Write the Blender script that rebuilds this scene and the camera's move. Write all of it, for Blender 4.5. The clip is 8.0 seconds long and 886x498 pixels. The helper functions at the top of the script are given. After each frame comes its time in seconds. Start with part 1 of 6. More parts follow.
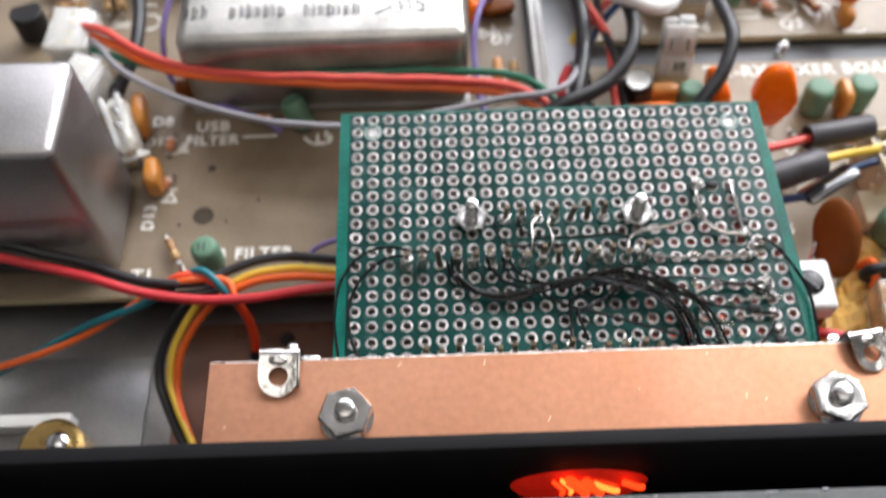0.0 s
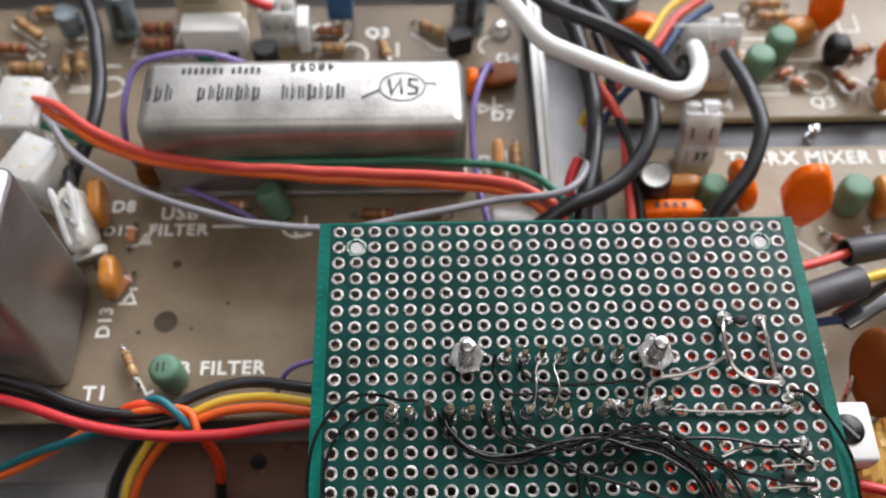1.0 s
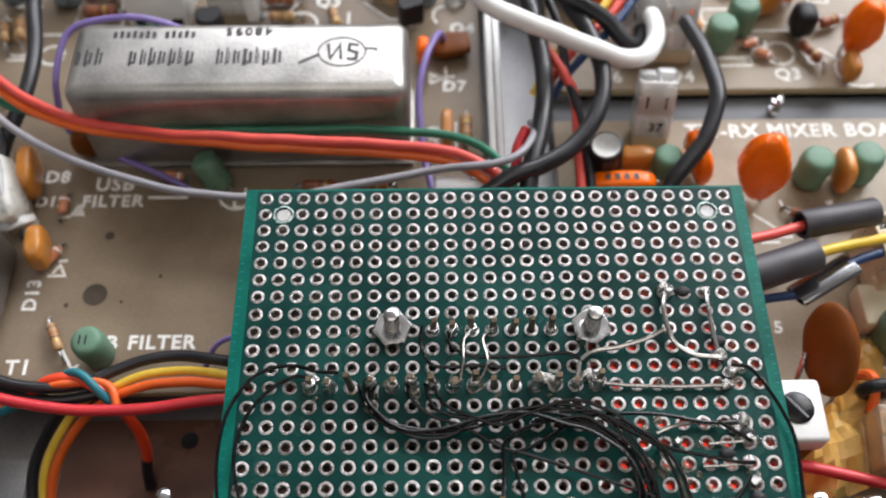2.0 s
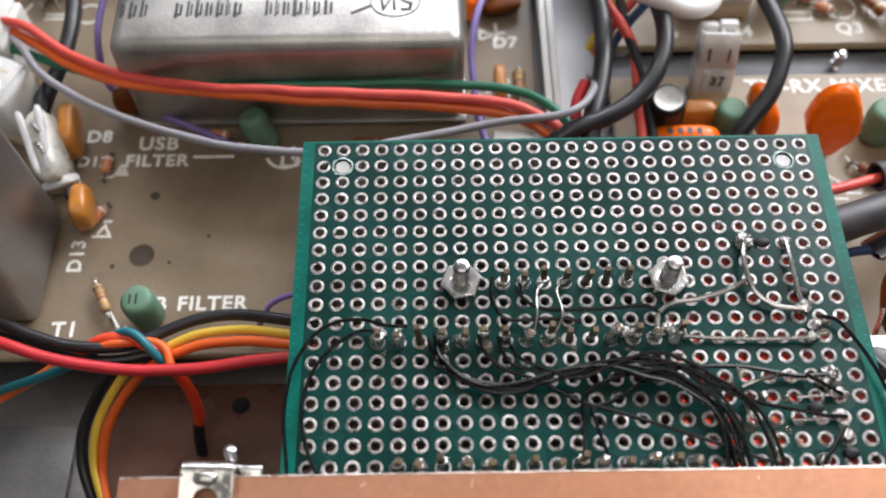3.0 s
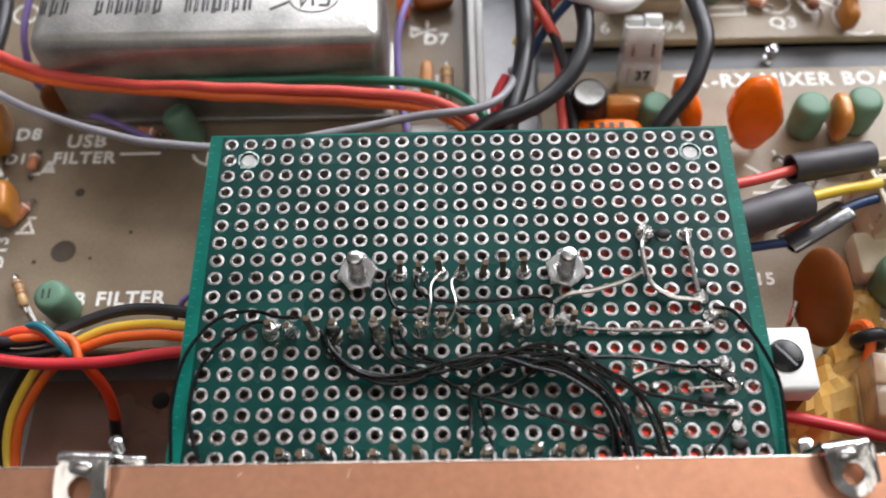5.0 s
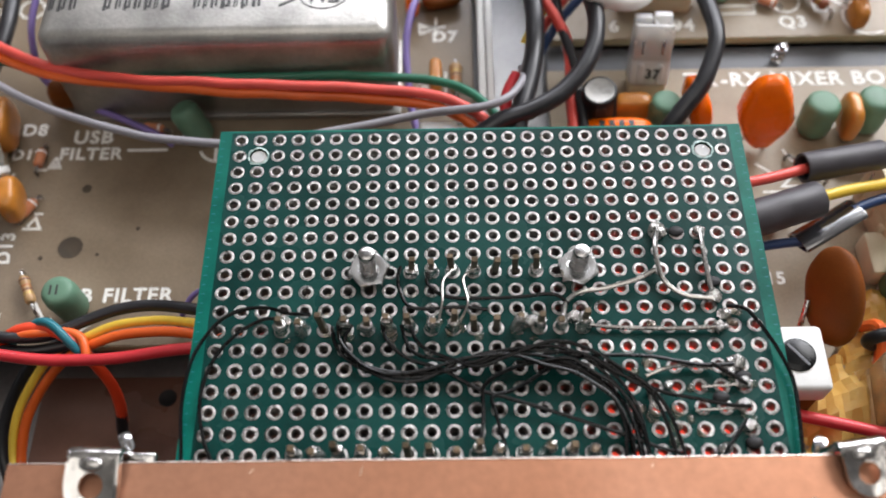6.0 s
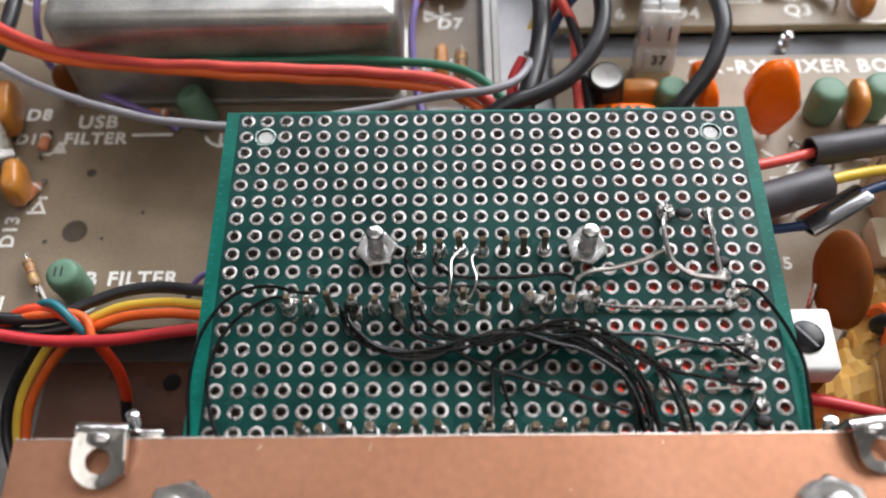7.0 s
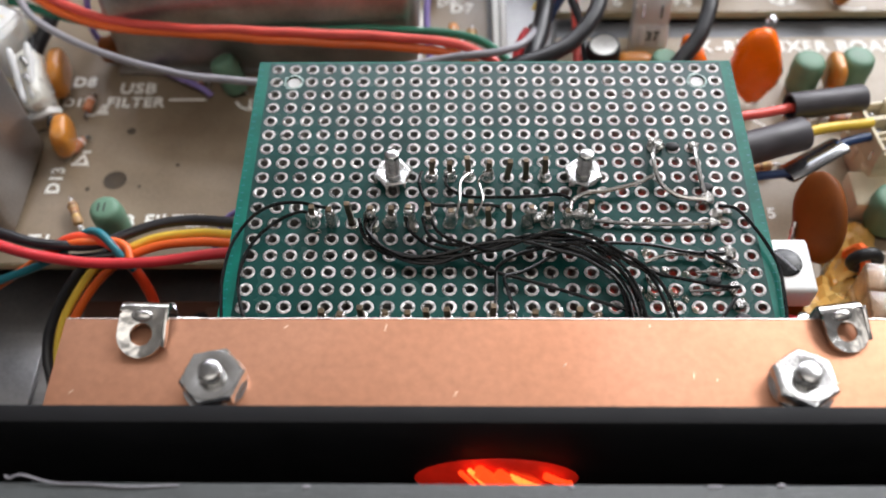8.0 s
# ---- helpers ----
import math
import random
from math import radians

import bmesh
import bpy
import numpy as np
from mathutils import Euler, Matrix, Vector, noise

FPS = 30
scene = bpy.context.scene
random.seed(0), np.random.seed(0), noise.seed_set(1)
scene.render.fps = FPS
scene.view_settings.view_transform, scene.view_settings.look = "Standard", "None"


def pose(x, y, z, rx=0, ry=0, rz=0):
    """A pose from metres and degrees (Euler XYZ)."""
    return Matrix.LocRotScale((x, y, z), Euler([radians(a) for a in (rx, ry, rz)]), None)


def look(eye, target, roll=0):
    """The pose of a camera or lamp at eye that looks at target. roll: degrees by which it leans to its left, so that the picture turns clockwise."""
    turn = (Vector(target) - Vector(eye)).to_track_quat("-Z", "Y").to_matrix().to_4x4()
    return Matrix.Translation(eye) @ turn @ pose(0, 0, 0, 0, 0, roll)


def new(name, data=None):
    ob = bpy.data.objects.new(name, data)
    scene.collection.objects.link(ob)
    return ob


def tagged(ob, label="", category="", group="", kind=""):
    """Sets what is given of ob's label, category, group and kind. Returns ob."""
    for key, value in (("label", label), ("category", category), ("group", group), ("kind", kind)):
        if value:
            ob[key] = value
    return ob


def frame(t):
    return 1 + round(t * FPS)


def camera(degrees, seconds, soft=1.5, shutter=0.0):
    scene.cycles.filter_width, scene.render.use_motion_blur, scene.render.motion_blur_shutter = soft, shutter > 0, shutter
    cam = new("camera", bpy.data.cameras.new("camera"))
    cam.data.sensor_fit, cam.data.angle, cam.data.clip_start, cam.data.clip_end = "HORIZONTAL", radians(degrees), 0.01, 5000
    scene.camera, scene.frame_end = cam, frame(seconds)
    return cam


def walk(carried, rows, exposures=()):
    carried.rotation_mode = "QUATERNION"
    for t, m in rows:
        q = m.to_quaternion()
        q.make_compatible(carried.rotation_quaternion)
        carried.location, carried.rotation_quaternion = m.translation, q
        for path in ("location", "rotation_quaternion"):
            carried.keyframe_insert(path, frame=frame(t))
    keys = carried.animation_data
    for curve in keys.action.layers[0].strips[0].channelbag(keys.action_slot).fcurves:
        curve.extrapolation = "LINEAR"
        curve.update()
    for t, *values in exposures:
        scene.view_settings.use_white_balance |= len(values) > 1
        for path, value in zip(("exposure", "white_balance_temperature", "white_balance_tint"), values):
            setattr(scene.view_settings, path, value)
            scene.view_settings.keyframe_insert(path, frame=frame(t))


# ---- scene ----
cam = camera(50.53, 8.0, 1.8, 0.5)
cam.data.dof.use_dof = True
cam.data.dof.focus_distance = 0.119
cam.data.dof.aperture_fstop = 20.0
PATH = [
    (0, (-0.01963, -0.07860, 0.14290), (-0.01844, -0.00079, 0.01466), -1.10),
    (0.2, (-0.01974, -0.07380, 0.14591), (-0.01814, 0.00446, 0.01503), -0.78),
    (0.5, (-0.01862, -0.06376, 0.14450), (-0.01631, 0.01200, 0.01507), 0.14),
    (0.7, (-0.01860, -0.05631, 0.14057), (-0.01569, 0.01764, 0.01346), 0.88),
    (1, (-0.01899, -0.04990, 0.13870), (-0.01655, 0.02470, 0.00859), 0.73),
    (1.2, (-0.01868, -0.05041, 0.13476), (-0.01565, 0.02436, 0.00532), 1.29),
    (1.5, (-0.01244, -0.05019, 0.13292), (-0.01091, 0.02358, 0.00232), 0.48),
    (1.7, (-0.00737, -0.05052, 0.13255), (-0.00616, 0.02431, 0.00255), 0.30),
    (2.8, (-0.01547, -0.05164, 0.12548), (-0.01465, 0.02189, -0.00526), -0.45),
    (3, (-0.01646, -0.05286, 0.12445), (-0.01604, 0.02064, -0.00631), -0.60),
    (3.5, (-0.01065, -0.05615, 0.12439), (-0.01106, 0.01735, -0.00637), -1.00),
    (4, (-0.00309, -0.05432, 0.12513), (-0.00472, 0.01929, -0.00555), -1.95),
    (4.5, (-0.00038, -0.05361, 0.12336), (-0.00259, 0.02078, -0.00688), -2.47),
    (5, (-0.00190, -0.05471, 0.12317), (-0.00399, 0.01995, -0.00691), -2.44),
    (5.2, (-0.00273, -0.05475, 0.12252), (-0.00491, 0.02006, -0.00747), -2.36),
    (6.3, (-0.00439, -0.05500, 0.12219), (-0.00590, 0.01993, -0.00774), -1.78),
    (6.5, (-0.00506, -0.05522, 0.12145), (-0.00643, 0.01992, -0.00836), -1.70),
    (7, (-0.00504, -0.05733, 0.12045), (-0.00626, 0.01828, -0.00909), -1.44),
    (7.2, (-0.00509, -0.06032, 0.11999), (-0.00607, 0.01638, -0.00953), -1.23),
    (7.5, (-0.00620, -0.06419, 0.11923), (-0.00743, 0.01273, -0.00954), -1.32),
    (7.7, (-0.00705, -0.07232, 0.12072), (-0.00795, 0.00889, -0.00719), -0.78),
    (8, (-0.00501, -0.07937, 0.12022), (-0.00775, 0.00544, -0.00347), -1.55),
]
walk(cam, [(t, look(eye, target, roll)) for t, eye, target, roll in PATH],
     [(0.0, 0.42), (0.3, 0.40), (0.5, 0.32), (0.7, 0.2), (1.0, 0.16), (3.0, 0.24), (4.0, 0.26), (4.5, 0.22), (7.5, 0.22), (8.0, 0.3)])

# ---------------- light ----------------
world = bpy.data.worlds.new("room_air")
scene.world = world
world.use_nodes = True
world.node_tree.nodes["Background"].inputs[0].default_value = (0.9, 0.95, 1.0, 1)
world.node_tree.nodes["Background"].inputs[1].default_value = 0.25


def area_lamp(name, eye, target, w, h, power, colour):
    data = bpy.data.lights.new(name, "AREA")
    data.shape, data.size, data.size_y, data.energy, data.color = "RECTANGLE", w, h, power, colour
    ob = new(name, data)
    ob.matrix_world = look(eye, target)
    return tagged(ob, kind="structure")


area_lamp("window_light", (0.32, 1.72, 1.05), (0, 0.03, 0), 2.3, 1.0, 66, (0.96, 0.97, 1.05))
area_lamp("side_window_light", (0.70, 0.60, 0.75), (0.02, 0.03, 0), 0.5, 0.5, 8.0, (0.98, 0.98, 1.0))
# unseen fill lamp added behind the viewpoint to soften front faces
area_lamp("fill_light", (0.05, -0.35, 1.5), (0.0, 0.05, 0), 1.1, 0.9, 5.0, (1.0, 0.94, 0.88))


# ---------------- materials ----------------
def mat(name, col, rough=0.5, metal=0.0, var=0.15, scale=500.0, bump=0.1, col2=None, coat=0.0, trans=0.0,
        fine=5000.0, spread=0.0, stretch=(1, 1, 1), rvar=0.15, emit=0.0, spec=0.5):
    """A surface with two scales of variation: large patches and fine grain."""
    m = bpy.data.materials.new(name)
    m.use_nodes = True
    n, l = m.node_tree.nodes, m.node_tree.links
    b = n["Principled BSDF"]
    tc, info = n.new("ShaderNodeTexCoord"), n.new("ShaderNodeObjectInfo")
    add, mp = n.new("ShaderNodeVectorMath"), n.new("ShaderNodeMapping")
    add.operation = "ADD"
    mul = n.new("ShaderNodeMath")
    mul.operation = "MULTIPLY"
    mul.inputs[1].default_value = 0.37
    l.new(info.outputs["Random"], mul.inputs[0])
    l.new(tc.outputs["Object"], add.inputs[0])
    l.new(mul.outputs[0], add.inputs[1])
    l.new(add.outputs[0], mp.inputs[0])
    mp.inputs["Scale"].default_value = stretch
    big, small = n.new("ShaderNodeTexNoise"), n.new("ShaderNodeTexNoise")
    big.inputs["Scale"].default_value, small.inputs["Scale"].default_value = scale, fine
    big.inputs["Detail"].default_value, small.inputs["Detail"].default_value = 4, 2
    l.new(mp.outputs[0], big.inputs["Vector"])
    l.new(mp.outputs[0], small.inputs["Vector"])
    ramp = n.new("ShaderNodeValToRGB")
    lo = [c * (1 - var) for c in col]
    hi = [min(1, c * (1 + var)) for c in (col2 or col)]
    ramp.color_ramp.elements[0].position, ramp.color_ramp.elements[1].position = 0.3, 0.7
    ramp.color_ramp.elements[0].color, ramp.color_ramp.elements[1].color = (*lo, 1), (*hi, 1)
    l.new(big.outputs["Fac"], ramp.inputs[0])
    mix = n.new("ShaderNodeMix")
    mix.data_type, mix.blend_type = "RGBA", "OVERLAY"
    mix.inputs[0].default_value = 0.18
    l.new(ramp.outputs[0], mix.inputs[6])
    l.new(small.outputs["Fac"], mix.inputs[7])
    hue = n.new("ShaderNodeHueSaturation")
    l.new(mix.outputs[2], hue.inputs["Color"])
    if spread:
        mr = n.new("ShaderNodeMapRange")
        mr.inputs["To Min"].default_value, mr.inputs["To Max"].default_value = 1 - spread, 1 + spread
        l.new(info.outputs["Random"], mr.inputs["Value"])
        l.new(mr.outputs[0], hue.inputs["Value"])
    l.new(hue.outputs[0], b.inputs["Base Color"])
    rr = n.new("ShaderNodeMapRange")
    rr.inputs["To Min"].default_value, rr.inputs["To Max"].default_value = max(0.02, rough - rvar), min(1, rough + rvar)
    l.new(big.outputs["Fac"], rr.inputs["Value"])
    l.new(rr.outputs[0], b.inputs["Roughness"])
    b.inputs["Metallic"].default_value = metal
    b.inputs["Coat Weight"].default_value = coat
    b.inputs["Coat Roughness"].default_value = 0.12
    b.inputs["Transmission Weight"].default_value = trans
    b.inputs["Specular IOR Level"].default_value = spec
    if emit:
        b.inputs["Emission Color"].default_value = (*col, 1)
        b.inputs["Emission Strength"].default_value = emit
    if bump:
        bp = n.new("ShaderNodeBump")
        bp.inputs["Strength"].default_value, bp.inputs["Distance"].default_value = bump, 0.0002
        l.new(small.outputs["Fac"], bp.inputs["Height"])
        l.new(bp.outputs[0], b.inputs["Normal"])
    return m


M_PCB = mat("fibre_board", (0.27, 0.205, 0.135), 0.34, 0, 0.16, 70, 0.12, (0.335, 0.28, 0.205), fine=2500, rvar=0.1, spec=0.3)
# darker and warmer than the fibre of the other boards
M_PCB_BROWN = mat("brown_fibre_board", (0.18, 0.130, 0.084), 0.36, 0, 0.2, 45, 0.12, (0.245, 0.192, 0.133), fine=2500, rvar=0.1, spec=0.35)
M_PCB_EDGE = mat("fibre_board_edge", (0.5, 0.44, 0.27), 0.6, 0, 0.12, 300)
M_SILK = mat("white_print", (0.84, 0.83, 0.78), 0.6, 0, 0.08, 900, 0.0)
# edge strips paler than the sheet: light showing through, put into the colour
M_MARGIN = mat("lit_green_laminate", (0.001, 0.092, 0.07), 0.34, 0, 0.14, 160, 0.08, (0.002, 0.135, 0.10), fine=3000, spec=0.18)
M_GREEN = mat("green_solder_mask", (0.0022, 0.027, 0.0228), 0.26, 0, 0.25, 90, 0.08, (0.004, 0.040, 0.034), fine=3000, rvar=0.08, spec=0.25)
M_TIN = mat("tinned_copper", (0.42, 0.41, 0.395), 0.28, 1, 0.35, 1300, 0.35, spread=0.3, rvar=0.14)
M_LINK = mat("bare_tinned_wire", (0.44, 0.43, 0.41), 0.24, 1, 0.2, 700, 0.06)
M_PAD = mat("dull_tinned_pad", (0.17, 0.166, 0.158), 0.32, 1, 0.5, 1300, 0.8, (0.33, 0.322, 0.308), spread=0.25, rvar=0.14)
M_SOLDER = mat("solder", (0.93, 0.91, 0.87), 0.13, 1, 0.3, 1800, 0.9, rvar=0.08)
M_STEEL = mat("zinc_plated_steel", (0.60, 0.60, 0.61), 0.15, 1, 0.08, 400, 0.06, rvar=0.08)
M_NUT = mat("bright_zinc", (0.70, 0.70, 0.69), 0.18, 1, 0.1, 500, 0.15, rvar=0.1)
M_STUD = mat("dark_steel_thread", (0.44, 0.435, 0.43), 0.24, 1, 0.2, 700, 0.1)
M_LUG = mat("tinned_lug", (0.56, 0.55, 0.535), 0.2, 1, 0.25, 300, 1.0, fine=420, rvar=0.1)
M_PIN = mat("pin_metal", (0.19, 0.145, 0.10), 0.32, 0.95, 0.25, 900, 0.2)
M_CAN = mat("tinned_can", (0.33, 0.322, 0.30), 0.4, 0.85, 0.22, 110, 0.25, (0.45, 0.437, 0.41), fine=1800, rvar=0.12)
M_CAN2 = mat("dull_aluminium_can", (0.43, 0.42, 0.42), 0.42, 1, 0.08, 90, 0.15, fine=2200)
M_CHASSIS = mat("chassis_metal", (0.27, 0.27, 0.28), 0.45, 0.85, 0.15, 60, 0.2, (0.35, 0.34, 0.33), fine=1500)
M_COPPER = mat("copper_clad", (0.46, 0.205, 0.112), 0.46, 0.9, 0.1, 25, 0.0, (0.50, 0.256, 0.162), fine=900, rvar=0.06)
M_BURR = mat("lit_burr", (0.86, 0.76, 0.68), 0.3, 0.8, 0.2, 500, 0.2)
M_COPPER_EDGE = mat("board_core", (0.55, 0.40, 0.25), 0.7, 0, 0.2, 500)
M_BLACKPLATE = mat("black_plastic", (0.005, 0.005, 0.006), 0.7, 0, 0.3, 200, 0.2, spec=0.25)
M_PHENOLIC = mat("red_brown_plate", (0.125, 0.056, 0.038), 0.28, 0, 0.3, 60, 0.1, (0.17, 0.088, 0.064), spec=0.5)
M_SOLDER_DULL = mat("lumpy_solder", (0.52, 0.51, 0.49), 0.24, 1, 0.3, 1500, 1.0, rvar=0.15)
M_GREY = mat("grey_panel", (0.055, 0.06, 0.06), 0.5, 0, 0.2, 250, 0.4)
M_BLACKWIRE = mat("black_insulation", (0.017, 0.017, 0.02), 0.38, 0, 0.3, 300, 0.06)
M_THINBLACK = mat("thin_black_insulation", (0.003, 0.0032, 0.0034), 0.27, 0, 0.3, 300, 0.0, spec=0.26)
M_RED = mat("red_insulation", (0.62, 0.035, 0.045), 0.38, 0, 0.12, 200, 0.05)
M_PINK = mat("pink_red_insulation", (0.72, 0.085, 0.065), 0.4, 0, 0.12, 200, 0.05)
M_ORANGE = mat("orange_insulation", (0.78, 0.13, 0.02), 0.38, 0, 0.12, 200, 0.05)
M_REDORANGE = mat("red_orange_insulation", (0.70, 0.055, 0.015), 0.38, 0, 0.12, 200, 0.05)
M_YELLOW = mat("yellow_insulation", (0.80, 0.54, 0.06), 0.38, 0, 0.12, 200, 0.05)
M_TEAL = mat("teal_insulation", (0.012, 0.16, 0.20), 0.38, 0, 0.12, 200, 0.05)
M_GREENW = mat("green_insulation", (0.02, 0.17, 0.10), 0.38, 0, 0.12, 200, 0.05)
M_GREYW = mat("grey_insulation", (0.28, 0.27, 0.295), 0.4, 0, 0.1, 200, 0.05)
M_PURPLE = mat("purple_insulation", (0.22, 0.16, 0.42), 0.4, 0, 0.12, 200, 0.05)
M_BLUE = mat("blue_insulation", (0.02, 0.05, 0.14), 0.4, 0, 0.12, 200, 0.05)
M_WHITEW = mat("white_insulation", (0.90, 0.90, 0.88), 0.4, 0, 0.04, 200, 0.05)
M_WHITE = mat("white_plastic", (0.78, 0.78, 0.76), 0.38, 0, 0.05, 200, 0.05)
# milky plastics let light scatter through them
M_NYLON = mat("clear_nylon", (0.95, 0.945, 0.92), 0.2, 0, 0.06, 300, 0.4, trans=0.3)
M_CLEAR = mat("milky_clear_plastic", (0.95, 0.93, 0.87), 0.24, 0, 0.06, 300, 0.3, trans=0.38)
M_MILK = mat("milky_white_plastic", (0.74, 0.73, 0.66), 0.3, 0, 0.12, 300, 0.4, trans=0.12)
for plastic, weight in ((M_NYLON, 0.75), (M_CLEAR, 0.6), (M_MILK, 0.6)):
    shader = plastic.node_tree.nodes["Principled BSDF"]
    shader.inputs["Subsurface Weight"].default_value = weight
    shader.inputs["Subsurface Radius"].default_value = (1.0, 0.95, 0.85)
    shader.inputs["Subsurface Scale"].default_value = 0.003
M_CREAM = mat("cream_plastic", (0.62, 0.54, 0.38), 0.45, 0, 0.08, 200, 0.1)
M_PEACH = mat("clear_peach_plastic", (0.90, 0.70, 0.50), 0.14, 0, 0.1, 200, 0.25, trans=0.85)
M_DIPORANGE = mat("orange_dip", (0.95, 0.155, 0.001), 0.27, 0, 0.07, 350, 0.15, spec=0.28)
M_AMBER = mat("amber_dip", (0.55, 0.21, 0.03), 0.34, 0, 0.2, 300, 0.1, coat=0.2)
M_BROWN = mat("brown_dip", (0.165, 0.045, 0.005), 0.55, 0, 0.15, 250, 0.12, spec=0.2)
M_CHOKE = mat("green_ferrite_paint", (0.12, 0.235, 0.155), 0.5, 0, 0.15, 300, 0.2, spread=0.12)
M_BODYTAN = mat("resistor_tan", (0.42, 0.25, 0.11), 0.42, 0, 0.15, 600, 0.1, spread=0.2)
M_BODYRED = mat("resistor_redbrown", (0.26, 0.075, 0.03), 0.4, 0, 0.15, 600, 0.1, spread=0.15)
M_DIODE = mat("orange_glass", (0.62, 0.24, 0.12), 0.12, 0, 0.2, 600, 0.05, coat=0.6)
M_BAND = mat("band_brown", (0.16, 0.07, 0.04), 0.4, 0, 0.1, 500, 0)
M_BAND2 = mat("band_orange", (0.38, 0.13, 0.04), 0.4, 0, 0.1, 500, 0)
M_BAND3 = mat("band_gold", (0.5, 0.35, 0.12), 0.35, 0.5, 0.1, 500, 0)
M_EPOXY = mat("black_epoxy", (0.012, 0.012, 0.013), 0.45, 0, 0.3, 500, 0.15, spec=0.3)
M_RAIL = mat("dull_grey_metal", (0.16, 0.165, 0.175), 0.6, 0.3, 0.15, 150, 0.1)
M_SLEEVE = mat("blue_grey_sleeve", (0.085, 0.11, 0.125), 0.3, 0, 0.5, 260, 0.05, (0.20, 0.25, 0.27))
M_BLUECAP = mat("blue_plastic", (0.02, 0.10, 0.24), 0.35, 0, 0.1, 300, 0.05)
M_SHRINK = mat("heat_shrink", (0.055, 0.05, 0.056), 0.48, 0, 0.25, 200, 0.15)
M_SHRINKGLOSS = mat("glossy_heat_shrink", (0.03, 0.03, 0.034), 0.14, 0, 0.25, 200, 0.25, coat=1.0, spec=1.0)
M_SHRINKGLOSS.node_tree.nodes["Principled BSDF"].inputs["Coat IOR"].default_value = 2.0
M_KAPTON = mat("amber_film", (0.96, 0.50, 0.10), 0.16, 0, 0.15, 150, 0.2, (0.98, 0.62, 0.22), trans=0.4)
M_BRASS = mat("brass", (0.62, 0.42, 0.16), 0.3, 1, 0.2, 300, 0.2)
M_FRAY = mat("frayed_fibre", (0.02, 0.16, 0.125), 0.35, 0, 0.3, 1100, 0.8, (0.62, 0.76, 0.72))
M_INK = mat("black_ink", (0.03, 0.03, 0.03), 0.5, 0, 0.1, 900, 0)
M_REDGLASS = mat("lit_red_lens", (0.55, 0.014, 0.006), 0.2, 0, 0.5, 220, 0.05, emit=0.3)
M_REDLIT = mat("lit_red_segment", (1.0, 0.055, 0.008), 0.3, 0, 0.2, 200, 0, emit=1.3)
M_REDLIT2 = mat("lit_orange_segment", (1.0, 0.20, 0.03), 0.3, 0, 0.2, 200, 0, emit=2.0)
M_REDBOX = mat("lit_red_plastic", (0.70, 0.05, 0.025), 0.4, 0, 0.3, 180, 0.1, emit=0.8)
M_MODULE = mat("dark_module_board", (0.012, 0.02, 0.02), 0.5, 0, 0.2, 200, 0.1)
M_DARKHOLE = mat("hole_shade", (0.06, 0.045, 0.03), 0.8, 0, 0.2, 500, 0)
# grey keeps contrast in what the metal parts reflect
M_WALL = mat("room_paint", (0.42, 0.415, 0.40), 0.8, 0, 0.04, 2, 0)
M_BENCH = mat("bench_wood", (0.25, 0.17, 0.10), 0.5, 0, 0.25, 12, 0.1, fine=200, stretch=(0.1, 1, 1))


# ---------------- mesh helpers, in millimetres ----------------
def finish(name, bm, material, smooth=38):
    for v in bm.verts:
        v.co *= 0.001
    bmesh.ops.recalc_face_normals(bm, faces=bm.faces)
    me = bpy.data.meshes.new(name)
    bm.to_mesh(me)
    bm.free()
    me.materials.append(material)
    if smooth:
        for p in me.polygons:
            p.use_smooth = True
        me.set_sharp_from_angle(angle=radians(smooth))
    return me


def part(name, bm, material, parent, label="", smooth=38):
    ob = new(name, finish(name, bm, material, smooth))
    ob.parent = parent
    return tagged(ob, label=label)


def thing(name, at, label, category, group="", kind="", rz=0.0):
    ob = new(name)
    ob.empty_display_size = 0.003
    ob.matrix_world = pose(at[0] * 0.001, at[1] * 0.001, at[2] * 0.001, 0, 0, rz)
    return tagged(ob, label, category, group, kind)


def solo(name, bm, material, at, label, category, group="", kind="", smooth=38):
    """A thing of one mesh; its vertices are given in the place's own millimetres."""
    for v in bm.verts:
        v.co -= Vector(at)
    ob = new(name, finish(name, bm, material, smooth))
    ob.location = Vector(at) * 0.001
    return tagged(ob, label, category, group, kind)


def box(bm, x0, x1, y0, y1, z0, z1, bev=0.0, seg=2, m=None):
    t = bmesh.new()
    bmesh.ops.create_cube(t, size=1)
    for v in t.verts:
        v.co = Vector(((x0 + x1) / 2 + v.co.x * (x1 - x0), (y0 + y1) / 2 + v.co.y * (y1 - y0), (z0 + z1) / 2 + v.co.z * (z1 - z0)))
    if bev:
        bmesh.ops.bevel(t, geom=t.edges[:], offset=bev, segments=seg, profile=0.5, affect="EDGES")
    return join(bm, t, m)


def join(bm, t, m=None):
    if m is not None:
        t.transform(m)
    back = {v: bm.verts.new(v.co) for v in t.verts}
    for f in t.faces:
        bm.faces.new([back[v] for v in f.verts])
    t.free()
    return bm


def turn_to(p0, p1):
    d = Vector(p1) - Vector(p0)
    return Matrix.Translation(p0) @ d.to_track_quat("Z", "Y").to_matrix().to_4x4()


